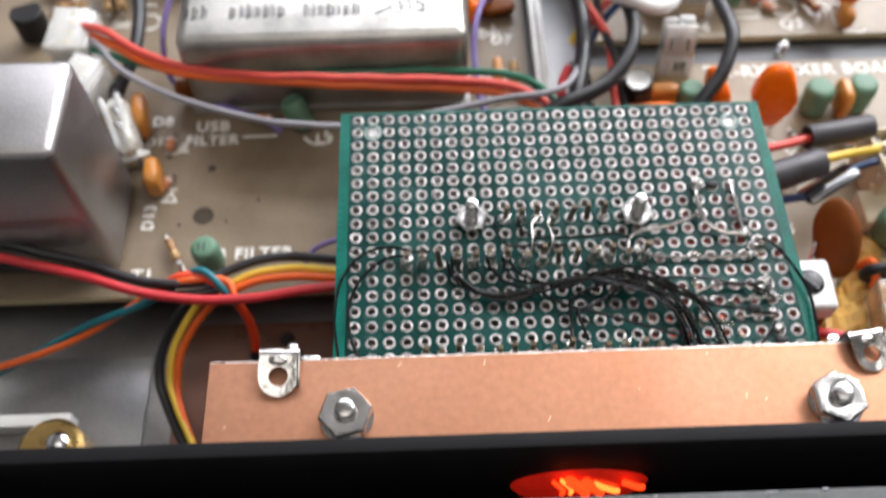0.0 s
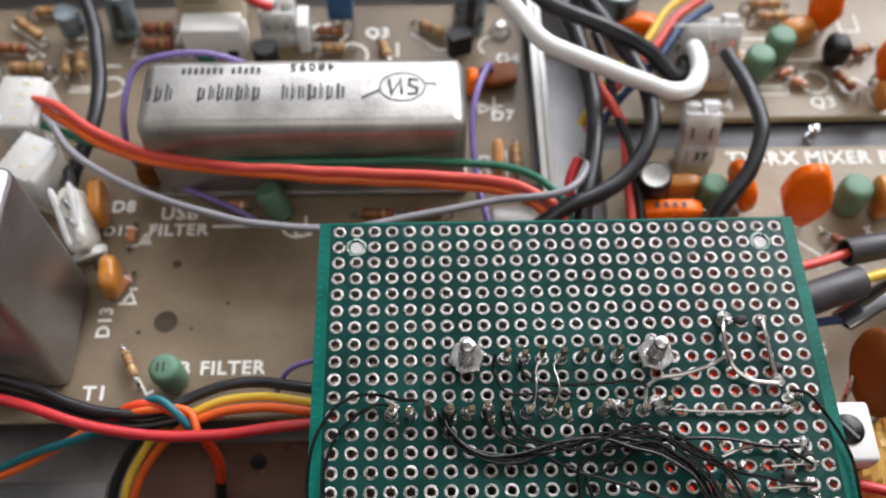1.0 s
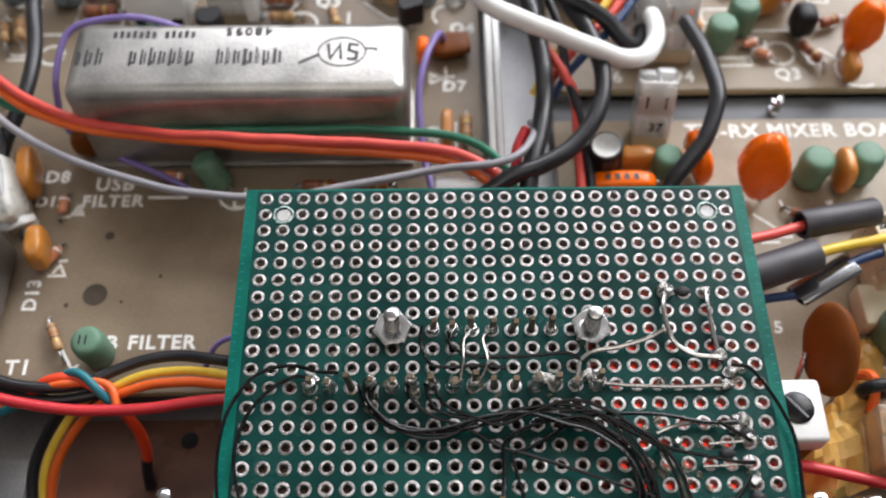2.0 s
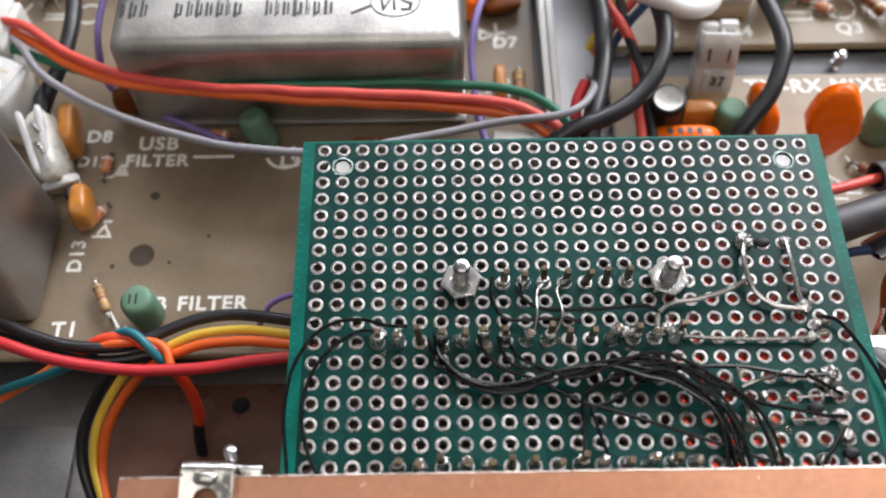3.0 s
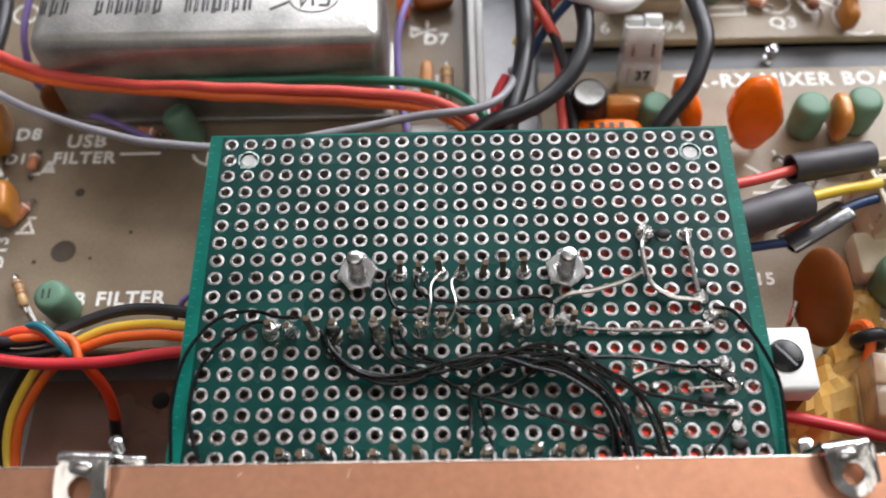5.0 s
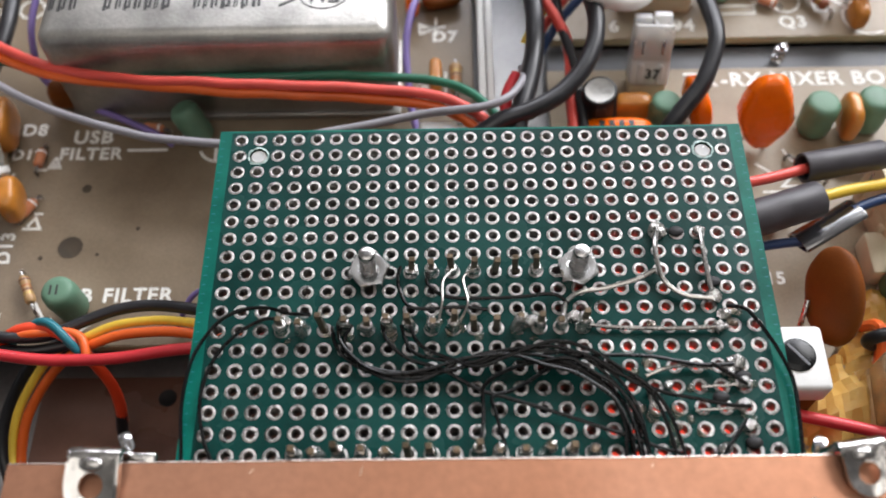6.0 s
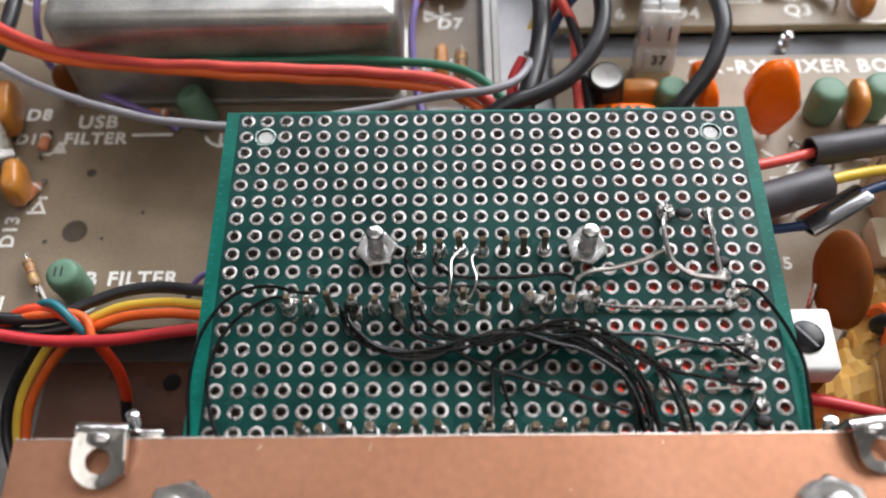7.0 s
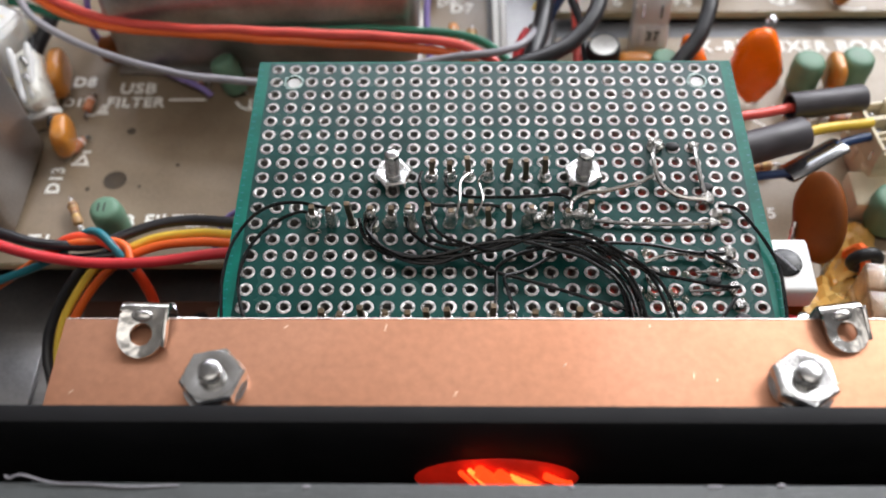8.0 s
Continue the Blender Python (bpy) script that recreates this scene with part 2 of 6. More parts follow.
def lathe(bm, profile, m=None, seg=20):
    """profile: (radius, height) from the bottom up; closed at both ends where the radius is 0."""
    t = bmesh.new()
    rings = []
    for r, z in profile:
        if r < 1e-6:
            rings.append([t.verts.new((0, 0, z))])
        else:
            rings.append([t.verts.new((r * math.cos(2 * math.pi * k / seg), r * math.sin(2 * math.pi * k / seg), z)) for k in range(seg)])
    for a, b in zip(rings, rings[1:]):
        for k in range(seg):
            q = (k + 1) % seg
            if len(a) == 1 and len(b) > 1:
                t.faces.new((a[0], b[k], b[q]))
            elif len(b) == 1 and len(a) > 1:
                t.faces.new((a[k], a[q], b[0]))
            elif len(a) > 1:
                t.faces.new((a[k], a[q], b[q], b[k]))
    return join(bm, t, m)


def rod(bm, p0, p1, r, seg=12, bev=0.0):
    h = (Vector(p1) - Vector(p0)).length
    b = bev or r * 0.12
    return lathe(bm, [(0, 0), (r - b, 0), (r, b), (r, h - b), (r - b, h), (0, h)], turn_to(p0, p1), seg)


def curve_points(pts, steps=8):
    """A smooth line through the points."""
    p = [Vector(q) for q in pts]
    p = [p[0] * 2 - p[1]] + p + [p[-1] * 2 - p[-2]]
    out = []
    for i in range(1, len(p) - 2):
        a, b, c, d = p[i - 1:i + 3]
        for k in range(steps):
            t = k / steps
            out.append(0.5 * (2 * b + (c - a) * t + (2 * a - 5 * b + 4 * c - d) * t * t + (3 * b - a - 3 * c + d) * t ** 3))
    return out + [p[-2]]


def sweep(bm, pts, r, seg=10, steps=8, wob=0.0):
    line = curve_points(pts, steps) if steps > 1 else [Vector(q) for q in pts]
    if wob:
        line = [q + wob * noise.noise_vector(q * 0.13) for q in line]
    up, rings = Vector((0.13, 0.21, 1)), []
    for i, q in enumerate(line):
        d = (line[min(i + 1, len(line) - 1)] - line[max(i - 1, 0)]).normalized()
        side = d.cross(up)
        side = side.normalized() if side.length > 1e-4 else d.orthogonal().normalized()
        up = side.cross(d).normalized()
        rings.append([bm.verts.new(q + r * (math.cos(2 * math.pi * k / seg) * side + math.sin(2 * math.pi * k / seg) * up)) for k in range(seg)])
    for a, b in zip(rings, rings[1:]):
        for k in range(seg):
            bm.faces.new((a[k], a[(k + 1) % seg], b[(k + 1) % seg], b[k]))
    bm.faces.new(rings[0][::-1])
    bm.faces.new(rings[-1])
    return bm


def dip(bm, sx, sy, sz, m=None, e1=0.65, e2=0.65, seg=24, rows=14, lump=0.05, taper=0.0):
    """A dipped, rounded body (superellipsoid), slightly lumpy; half sizes sx, sy, sz."""
    t = bmesh.new()
    bmesh.ops.create_uvsphere(t, u_segments=seg, v_segments=rows, radius=1)
    pw = lambda a, e: math.copysign(abs(a) ** e, a)  # noqa: E731
    for v in t.verts:
        th, ph = math.asin(max(-1, min(1, v.co.z))), math.atan2(v.co.y, v.co.x)
        c = Vector((sx * pw(math.cos(th), e1) * pw(math.cos(ph), e2), sy * pw(math.cos(th), e1) * pw(math.sin(ph), e2), sz * pw(math.sin(th), e1)))
        k = 1 - taper * max(0, -c.z / sz) - 0.45 * taper * max(0, c.z / sz)
        c.x, c.y = c.x * k, c.y * (1 - 0.4 * (1 - k))
        v.co = c * (1 + lump * noise.noise(c * 0.45 + Vector((sx, sy, sz))))
    return join(bm, t, m)


def wire(name, pts, r, material, label, category="wire", group="", wob=0.25, seg=10, steps=8):
    return solo(name, sweep(bmesh.new(), pts, r, seg, steps, wob), material, pts[0], label, category, group)


def lettering(txt, x, y, z, size, parent, material=None, rot=0.0, name="printed_text", spacing=1.12, tilt=None, depth=0.02, align="LEFT"):
    c = bpy.data.curves.new("letters", "FONT")
    c.body, c.size, c.extrude, c.space_character, c.align_x, c.align_y = txt, size, depth, spacing, align, "CENTER"
    c.resolution_u = 3
    c.offset = 0.03 * size
    t = bpy.data.objects.new("letters", c)
    me = bpy.data.meshes.new_from_object(t)
    bpy.data.objects.remove(t)
    me.name = name
    m = tilt if tilt is not None else pose(x, y, z, 0, 0, rot)
    me.transform(Matrix.Scale(0.001, 4) @ m)
    me.materials.clear()
    me.materials.append(material or M_SILK)
    ob = new(name, me)
    ob.parent = parent
    return ob


def ribbon(bm, pts, w=0.32, z0=0.01, z1=0.05):
    """A printed line as one mitred strip."""
    n, sides = len(pts), []
    for i, (x, y) in enumerate(pts):
        a = Vector((pts[i][0] - pts[i - 1][0], pts[i][1] - pts[i - 1][1])) if i else None
        b = Vector((pts[i + 1][0] - x, pts[i + 1][1] - y)) if i < n - 1 else None
        u = [d.normalized() for d in (a, b) if d is not None and d.length > 0]
        t = (u[0] + u[-1])
        t = t.normalized() if t.length > 0.2 else u[0]
        s = Vector((-t.y, t.x)) * (w / 2) / max(0.45, abs(t.dot(u[0])))
        sides.append([bm.verts.new((x + k * s.x, y + k * s.y, z)) for k, z in ((1, z1), (-1, z1), (-1, z0), (1, z0))])
    for p, q in zip(sides, sides[1:]):
        for k in range(4):
            bm.faces.new((p[k], p[(k + 1) % 4], q[(k + 1) % 4], q[k]))
    bm.faces.new(sides[0][::-1])
    bm.faces.new(sides[-1])
    return bm


def arc(cx, cy, r, a0, a1, n=10):
    return [(cx + r * math.cos(radians(a0 + (a1 - a0) * k / n)), cy + r * math.sin(radians(a0 + (a1 - a0) * k / n))) for k in range(n + 1)]

# ---------------- unseen room shell, added for bounce and reflections, and bench ---
def slab(name, x0, x1, y0, y1, z0, z1, material, label, bev=0.0, kind="structure"):
    return solo(name, box(bmesh.new(), x0, x1, y0, y1, z0, z1, bev), material, ((x0 + x1) / 2, (y0 + y1) / 2, z0), label, "", "", kind)


slab("floor", -1800, 1800, -1800, 1800, -860, -800, M_BENCH, "unseen wooden floor closing the added room")
slab("ceiling", -1800, 1800, -1800, 1800, 1600, 1650, M_WALL, "unseen grey ceiling, added for bounce and reflections")
slab("wall_north", -1850, 1850, 1800, 1850, -800, 1600, M_WALL, "unseen grey wall, added for bounce and reflections")
slab("wall_south", -1850, 1850, -1850, -1800, -800, 1600, M_WALL, "unseen grey wall, added for bounce and reflections")
slab("wall_east", 1800, 1850, -1800, 1800, -800, 1600, M_WALL, "unseen grey wall, added for bounce and reflections")
slab("wall_west", -1850, -1800, -1800, 1800, -800, 1600, M_WALL, "unseen grey wall, added for bounce and reflections")
slab("bench_top", -700, 700, -450, 500, -40, -13.5, M_BENCH, "wooden bench top under the chassis", 2)

# ---------------- chassis ----------------
slab("chassis_floor", -125, 105, -60, 112, -13.4, -10.4, M_CHASSIS, "bare grey metal chassis floor")
slab("chassis_wall", -125, 105, 112, 114, -13.4, 22, M_CHASSIS, "bare metal rear wall of the chassis")
slab("chassis_side", -127, -125, -60, 114, -13.4, 22, M_CHASSIS, "bare metal side wall of the chassis")
slab("chassis_side", 105, 107, -60, 114, -13.4, 22, M_CHASSIS, "bare metal side wall of the chassis")
slab("chassis_step", -118, -70.5, -36.5, -6.5, -10.38, -9.2, M_CHASSIS, "raised plain metal plate on the chassis floor", 0.3)


# holes and screws in the chassis floor; holes are flat discs, inner shade painted dark
def hole_ring(name, x, y, z, r, parent, material=None):
    bm = bmesh.new()
    lathe(bm, [(0, 0.02), (r, 0.02), (r * 1.04, 0.05), (r * 1.1, 0.01)], pose(x, y, z), 20)
    return part(name, bm, material or M_EPOXY, parent)


slab("brown_plate", -66.0, 12, -36.8, -0.2, -10.39, -10.3, M_PHENOLIC, "glossy red-brown plate on the chassis floor")
chassis_hole = solo("chassis_hole", lathe(bmesh.new(), [(0, -10.26), (1.25, -10.26), (1.35, -10.24), (1.4, -10.3)], pose(-46.9, -3.6, 0), 20),
                    M_EPOXY, (-46.9, -3.6, -10.3), "small round drilled hole in the chassis floor, drawn as a dark disc", "hole", "", "structure")

slab("chassis_rail", 12.8, 92, 50.1, 56.7, -10.4, -2.4, M_RAIL, "dull grey metal rail between two boards", 0.3)
# the upright metal divider between the boards, with a white lip
divider = thing("metal_divider", (1.9, 50, -10.4), "upright sheet metal divider with a white folded lip", "divider", kind="structure")
part("divider_sheet", box(bmesh.new(), 0.6, 1.5, -22, 42, 0, 14.6), M_CHASSIS, divider)
part("white_lip", box(bmesh.new(), -1.1, 0.05, -22, 42, 14.2, 15.6, 0.2), M_WHITE, divider, "white painted lip")
part("white_lip", box(bmesh.new(), 0.25, 1.3, -22, 42, 14.6, 15.5, 0.2), M_WHITE, divider, "white painted lip")


# ---------------- radio circuit boards ----------------
def board(name, x0, x1, y0, y1, label, material=None):
    e = thing(name, (0, 0, 0), label, "circuit board")
    part("board_sheet", box(bmesh.new(), x0, x1, y0, y1, -1.6, 0, 0.12, 1), material or M_PCB, e)
    part("board_edge", box(bmesh.new(), x0 + 0.15, x1 - 0.15, y0 - 0.06, y0, -1.5, -0.12), M_PCB_EDGE, e, "pale sawn front edge")
    for x in (x0 + 6, x1 - 6):
        for y in (y0 + 5, y1 - 6):
            part("standoff", rod(bmesh.new(), (x, y, -10.4), (x, y, -1.6), 2.4, 6), M_STEEL, e)
    return e


filter_board = board("filter_board", -122, 0.1, 0.4, 86, "brownish fibre filter circuit board with white printing", M_PCB_BROWN)
mixer_board = board("mixer_board", 12.4, 92, -24, 50, "tan fibre mixer circuit board with white printing")
upper_board = board("upper_board", 12.8, 92, 56.8, 106, "tan fibre circuit board with white printing")

# uncut holes: dark discs stand for the shade inside
for x, y, r in ((-61.8, 16.8, 1.75), (-61.2, 27.5, 0.7), (-66.0, 15.0, 0.35), (-52.0, 20.0, 0.3), (-57.5, 15.5, 0.25)):
    hole_ring("board_hole", x, y, 0, r, filter_board, M_DARKHOLE)

# readable printing
for txt, x, y, size, rot in (("USB", -65.2, 37.4, 3.5, 0), ("FILTER", -66.9, 34.1, 3.15, 0), ("SB", -60.4, 8.4, 3.2, 0), ("FILTER", -55.4, 8.4, 3.2, 0),
                             ("D8", -73.9, 39.0, 3.2, 0), ("D12", -74.6, 34.1, 2.7, 0), ("D13", -71.6, 14.0, 3.0, 90), ("T1", -73.2, 4.5, 3.3, 0),
                             ("D7", -6.9, 57.9, 3.3, 0), ("Q4", -5.3, 71.7, 3.3, 0), ("Q3", -30.5, 78.6, 3.4, 0), ("C60", -8.4, 43.5, 3.0, 90),
                             ("808", -42.5, 80.0, 3.2, 0), ("L3", -42.0, 33.6, 3.2, 0)):
    lettering(txt, x, y, 0.04, size, filter_board, None, rot)
for txt, x, y, size, rot in (("-RX MIXER BOARD", 41.2, 47.3, 3.85, 0), ("TX", 35.2, 47.4, 3.85, 0), ("17", 27.2, 38.6, 2.6, 0), ("8", 40.6, 25.0, 2.8, 0), ("15", 42.0, 9.8, 2.8, 0)):
    lettering(txt, x, y, 0.04, size, mixer_board, None, rot)
for txt, x, y, size, rot in (("94", 34.8, 59.6, 3.5, 0), ("6", 23.8, 59.6, 3.5, 0), ("Q3", 53.2, 60.0, 3.5, 0), ("C2", 49.4, 67.0, 3.0, 0)):
    lettering(txt, x, y, 0.04, size, upper_board, None, rot)


def printed(parent, pts, w=0.46):
    part("printed_line", ribbon(bmesh.new(), pts, w), M_SILK, parent)


for pts in ([(-68.3, 31.2), (-70.3, 31.2)], [(-75.2, 36.2), (-75.2, 40.4)], [(-56.0, 34.8), (-49.5, 34.8)], [(-67.2, 33.6), (-68.1, 31.6), (-66.3, 31.6), (-67.2, 33.6)], [(-67.9, 31.9), (-66.5, 31.9)], [(-67.5, 32.3), (-66.9, 32.3)],
            arc(-41.3, 35.4, 3.0, 200, 330), [(-66.6, 9.6), (-63.2, 4.3), (-62.2, 4.9)], [(-59.4, 1.5), (-56.5, 3.9)], [(-69.9, 20.2), (-67.2, 20.2), (-68.2, 22.2), (-69.2, 20.6)],
            [(-67.2, 22.9), (-68.6, 22.9)], [(-92, 73.6), (-96.6, 77.6)], [(-97, 76), (-94.5, 73), (-93.4, 74.5)], [(-96, 71), (-98, 71)], [(-99.6, 82.6), (-99.6, 81.4), (-93.2, 76.4), (-92.2, 77.2)], [(-98.6, 66.9), (-89.6, 66.9), (-88.6, 68.6)], [(-75.2, 74.4), (-75.2, 73.0), (-66.4, 73.0), (-66.4, 74.6)], [(-88.4, 76.0), (-88.4, 74.8), (-84.6, 74.8), (-84.6, 76.0)], [(-88.2, 70.5), (-85.6, 66.0), (-82.0, 66.0)],
            [(-75, 76.5), (-75, 73.2), (-72, 73.2)], [(-75, 80), (-75, 76.9), (-67, 76.9), (-67, 79)], [(-43, 79), (-43, 76), (-35.6, 76), (-34, 78.4)], arc(-33, 73, 3.0, 120, -90),
            [(-24.2, 76), (-24.2, 72.6)], [(-21.6, 78.6), (-16.6, 74.2), (-13.8, 74.2)], arc(-6, 75, 2.4, 230, 60), [(-8.6, 60.2), (-4.6, 60.2)],
            [(-9, 58.6), (-6.4, 60), (-9, 60.9), (-9, 58.6)], [(-6.2, 62.4), (-6.2, 58.2)], [(-4.6, 50), (-4.6, 42)], [(-8.0, 46), (-8.0, 42.0)], arc(-78.0, 66, 2.2, 0, 340), [(-81.5, 71), (-77, 71)],
            [(-87, 78), (-82, 78)], [(-40, 36.6), (-40, 34.0)], [(-86, 65), (-82, 65)], [(-73.5, 30.6), (-73.5, 29.2)]):
    printed(filter_board, pts)
for pts in (arc(53.2, 33.8, 4.4, 190, 350), arc(60.0, 34, 3.6, 200, 340), [(31, 42.5), (33.5, 42.5)], [(50.5, 29), (47.6, 26.0), (49.8, 26.0)], [(44.4, 25), (47.5, 25)], arc(61.5, 6.0, 4.0, 120, 330),
            [(47.8, 27.2), (44.0, 30.4)], [(40, 23), (40, 27)], [(52, 27), (54, 30)], [(55.0, 5), (56.4, 2)], [(17.0, 41), (17.0, 44)], [(22.5, 43.6), (31.5, 43.6)]):
    printed(mixer_board, pts)
for pts in ([(43, 65.4), (43, 62.2), (49.5, 62.2), (49.5, 64), (43, 64)], [(42, 76), (42, 72.6), (47.5, 72.6), (47.5, 76), (42, 76)], [(50, 70.5), (58, 70.5), (59.4, 68.8)], arc(55, 65, 2.7, 0, 350),
            [(60, 68), (60, 62.6), (63.2, 62.6)], [(62.5, 66), (66.5, 62.4), (68.5, 62.4)], arc(68.5, 61, 4, 150, 300), [(63, 82), (63, 77.6), (66.6, 77.6), (66.6, 82)], [(52.5, 64), (51, 68)]):
    printed(upper_board, pts, 0.4)

# ---------------- crystal filter can ----------------
def crystal_filter():
    e = thing("crystal_filter", (-38.9, 48.6, 0), "silver tinned metal crystal filter can with worn black printing", "filter can")
    body = part("can_body", box(bmesh.new(), -26.6, 26.6, -7.6, 7.6, 0.1, 19.2, 2.3, 5), M_CAN, e)
    part("base_flange", box(bmesh.new(), -27.0, 27.0, -8.0, 8.0, 0.02, 1.1, 0.3), M_CAN, e)
    z = 19.25
    words = [(-25.2, -24.4), (-23.9, -22.6), (-22.2, -21.0), (-17.0, -15.7), (-15.2, -14.2), (-13.9, -12.7), (-12.4, -11.2), (-10.8, -9.6), (-9.3, -8.6), (-8.2, -6.8),
             (-3.4, -2.2), (-1.9, -1.2), (-0.8, 0.4), (0.7, 2.4), (2.7, 3.4), (3.8, 5.0), (5.4, 6.9)]
    for k, (a, b) in enumerate(words):
        up, w = 0.35 * (k % 3), b - a
        part("printed_bar", box(bmesh.new(), a + 0.06 * w, a + 0.42 * w, -1.7 - 0.3 * (k % 2), 1.0 + up, z - 0.06, z + 0.02), M_INK, body)
        part("printed_bar", box(bmesh.new(), a + 0.62 * w, a + 0.92 * w, -1.5, 0.8, z - 0.06, z + 0.021), M_INK, body)
        if k % 2:
            part("printed_bar", box(bmesh.new(), a + 0.3 * w, a + 0.7 * w, -1.6, -1.1, z - 0.06, z + 0.022), M_INK, body)
    for k in range(13):
        if k != 7:
            part("printed_bar", box(bmesh.new(), -20.0 + k * 1.02, -19.4 + k * 1.02, 3.7, 5.0 + 0.2 * (k % 2), z - 0.06, z + 0.02), M_INK, body)
    lettering("48095", 0, 0, 0, 2.3, body, M_INK, tilt=pose(5.0, 5.0, z, 0, 0, 180), spacing=1.35, depth=0.04)
    ring = bmesh.new()
    ribbon(ring, [(16.2 + 3.7 * math.cos(a), 0.6 + 2.9 * math.sin(a)) for a in [k * math.pi / 14 for k in range(29)]], 0.22, z - 0.06, z + 0.02)
    part("printed_mark", ring, M_INK, body)
    mark = bmesh.new()
    ribbon(mark, [(14.0, 2.2), (14.4, -0.9), (15.9, 2.0), (16.1, -1.0)], 0.5, z - 0.06, z + 0.025)
    ribbon(mark, [(18.8, 1.9), (17.4, 2.2), (17.3, 0.9), (18.6, 0.3), (18.4, -0.9), (17.0, -0.9)], 0.5, z - 0.06, z + 0.025)
    ribbon(mark, [(9.6, -1.6), (12.6, 0.0)], 0.45, z - 0.06, z + 0.022)
    ribbon(mark, [(19.9, 1.2), (21.6, 1.2), (21.6, 0.6)], 0.25, z - 0.06, z + 0.022)
    part("printed_mark", mark, M_INK, body)
    return e


crystal_filter()

# ---------------- transformer can ----------------
def shield_can():
    e = thing("shield_can", (-86.4, 15.2, 0), "dull aluminium shielding can with rounded edges and a tuning hole", "shield can")
    t = bmesh.new()
    box(t, -11.2, 11.2, -9.4, 9.4, 0.05, 34, 1.6, 4)
    for v in t.verts:
        k = 1 + 0.03 * (1 - v.co.z / 34)
        v.co.x, v.co.y = v.co.x * k, v.co.y * k
    part("can_body", t, M_CAN2, e)
    part("pressed_ring", lathe(bmesh.new(), [(2.6, 34.0), (2.9, 34.25), (3.5, 34.25), (3.8, 34.0)], pose(-2.6, -1.2, 0), 24), M_CAN2, e)
    # black disc stands for the dark inside of the hole
    part("tuning_core", lathe(bmesh.new(), [(0, 34.02), (1.0, 34.02), (1.1, 34.1), (1.2, 34.0)], pose(-2.6, -1.2, 0), 16), M_EPOXY, e, "flat dark disc for the tuning hole")
    return e


shield_can()


# ---------------- component kinds ----------------
def resistor(p0, p1, z=1.6, r=1.05, body=None, bands=None, label="small tan banded resistor lying on the board", name="resistor"):
    """p0, p1: the ends of the body on the board."""
    a, b = Vector((p0[0], p0[1], z)), Vector((p1[0], p1[1], p1[2] if len(p1) > 2 else z))
    d = (b - a).normalized()
    L = (b - a).length
    e = thing(name, (p0[0], p0[1], 0), label, name)
    off = Matrix.Translation((-p0[0], -p0[1], 0))
    m = off @ turn_to(a, b)
    core = part("body", lathe(bmesh.new(), [(0, 0), (r * 0.7, 0.02 * L), (r, 0.1 * L), (r, 0.22 * L), (r * 0.86, 0.3 * L), (r * 0.86, 0.7 * L), (r, 0.78 * L), (r, 0.9 * L), (r * 0.7, 0.98 * L), (0, L)], m, 14), body or M_BODYTAN, e)
    for k, bm_ in zip((0.14, 0.36, 0.50, 0.64, 0.83), bands or (M_BAND, M_BAND2, M_BAND, M_BAND3)):
        rr = r * (1.03 if k < 0.22 or k > 0.78 else 0.89)
        part("colour_band", lathe(bmesh.new(), [(rr * 0.9, k * L), (rr, k * L + 0.02), (rr, k * L + 0.07 * L), (rr * 0.9, k * L + 0.072 * L)], m, 14), bm_, core)
    for q, s in ((a, -1), (b, 1)):
        end = q + d * s * 1.4
        part("lead", sweep(bmesh.new(), [off @ q, off @ (q + d * s * 0.9), off @ Vector((end.x, end.y, q.z * 0.6)), off @ Vector((end.x, end.y, 0))], 0.28, 6, 3), M_TIN, e)
    return e


def choke(x, y, h=8.0, r=3.2, lean=(0.0, 0.0), label="green painted barrel choke standing on the board", marked=False):
    e = thing("choke", (x, y, 0), label, "choke")
    m = pose(0, 0, 0.5, lean[0], lean[1], 0)
    barrel = part("barrel", lathe(bmesh.new(), [(0, 0), (r * 0.8, 0.0), (r * 0.93, 0.5), (r * 0.97, h * 0.3), (r * 0.95, h * 0.45), (r, h * 0.62), (r * 0.98, h * 0.76), (r * 0.93, h * 0.9), (r * 0.82, h * 0.965), (r * 0.66, h * 0.99), (r * 0.5, h), (0, h)], m, 22), M_CHOKE, e)
    if marked:
        for k in range(2):
            part("printed_bar", box(bmesh.new(), -0.9 + k * 0.9, -0.6 + k * 0.9, -0.8, 0.7, h - 0.05, h + 0.03, 0, 1, m), M_INK, barrel)
    for s in (-1, 1):
        part("lead", sweep(bmesh.new(), [m @ Vector((s * r * 0.5, 0, 0.2)), (s * r * 0.6, -0.4, 0.3), (s * r * 0.62, -0.5, 0)], 0.3, 6, 3), M_TIN, e)
    return e


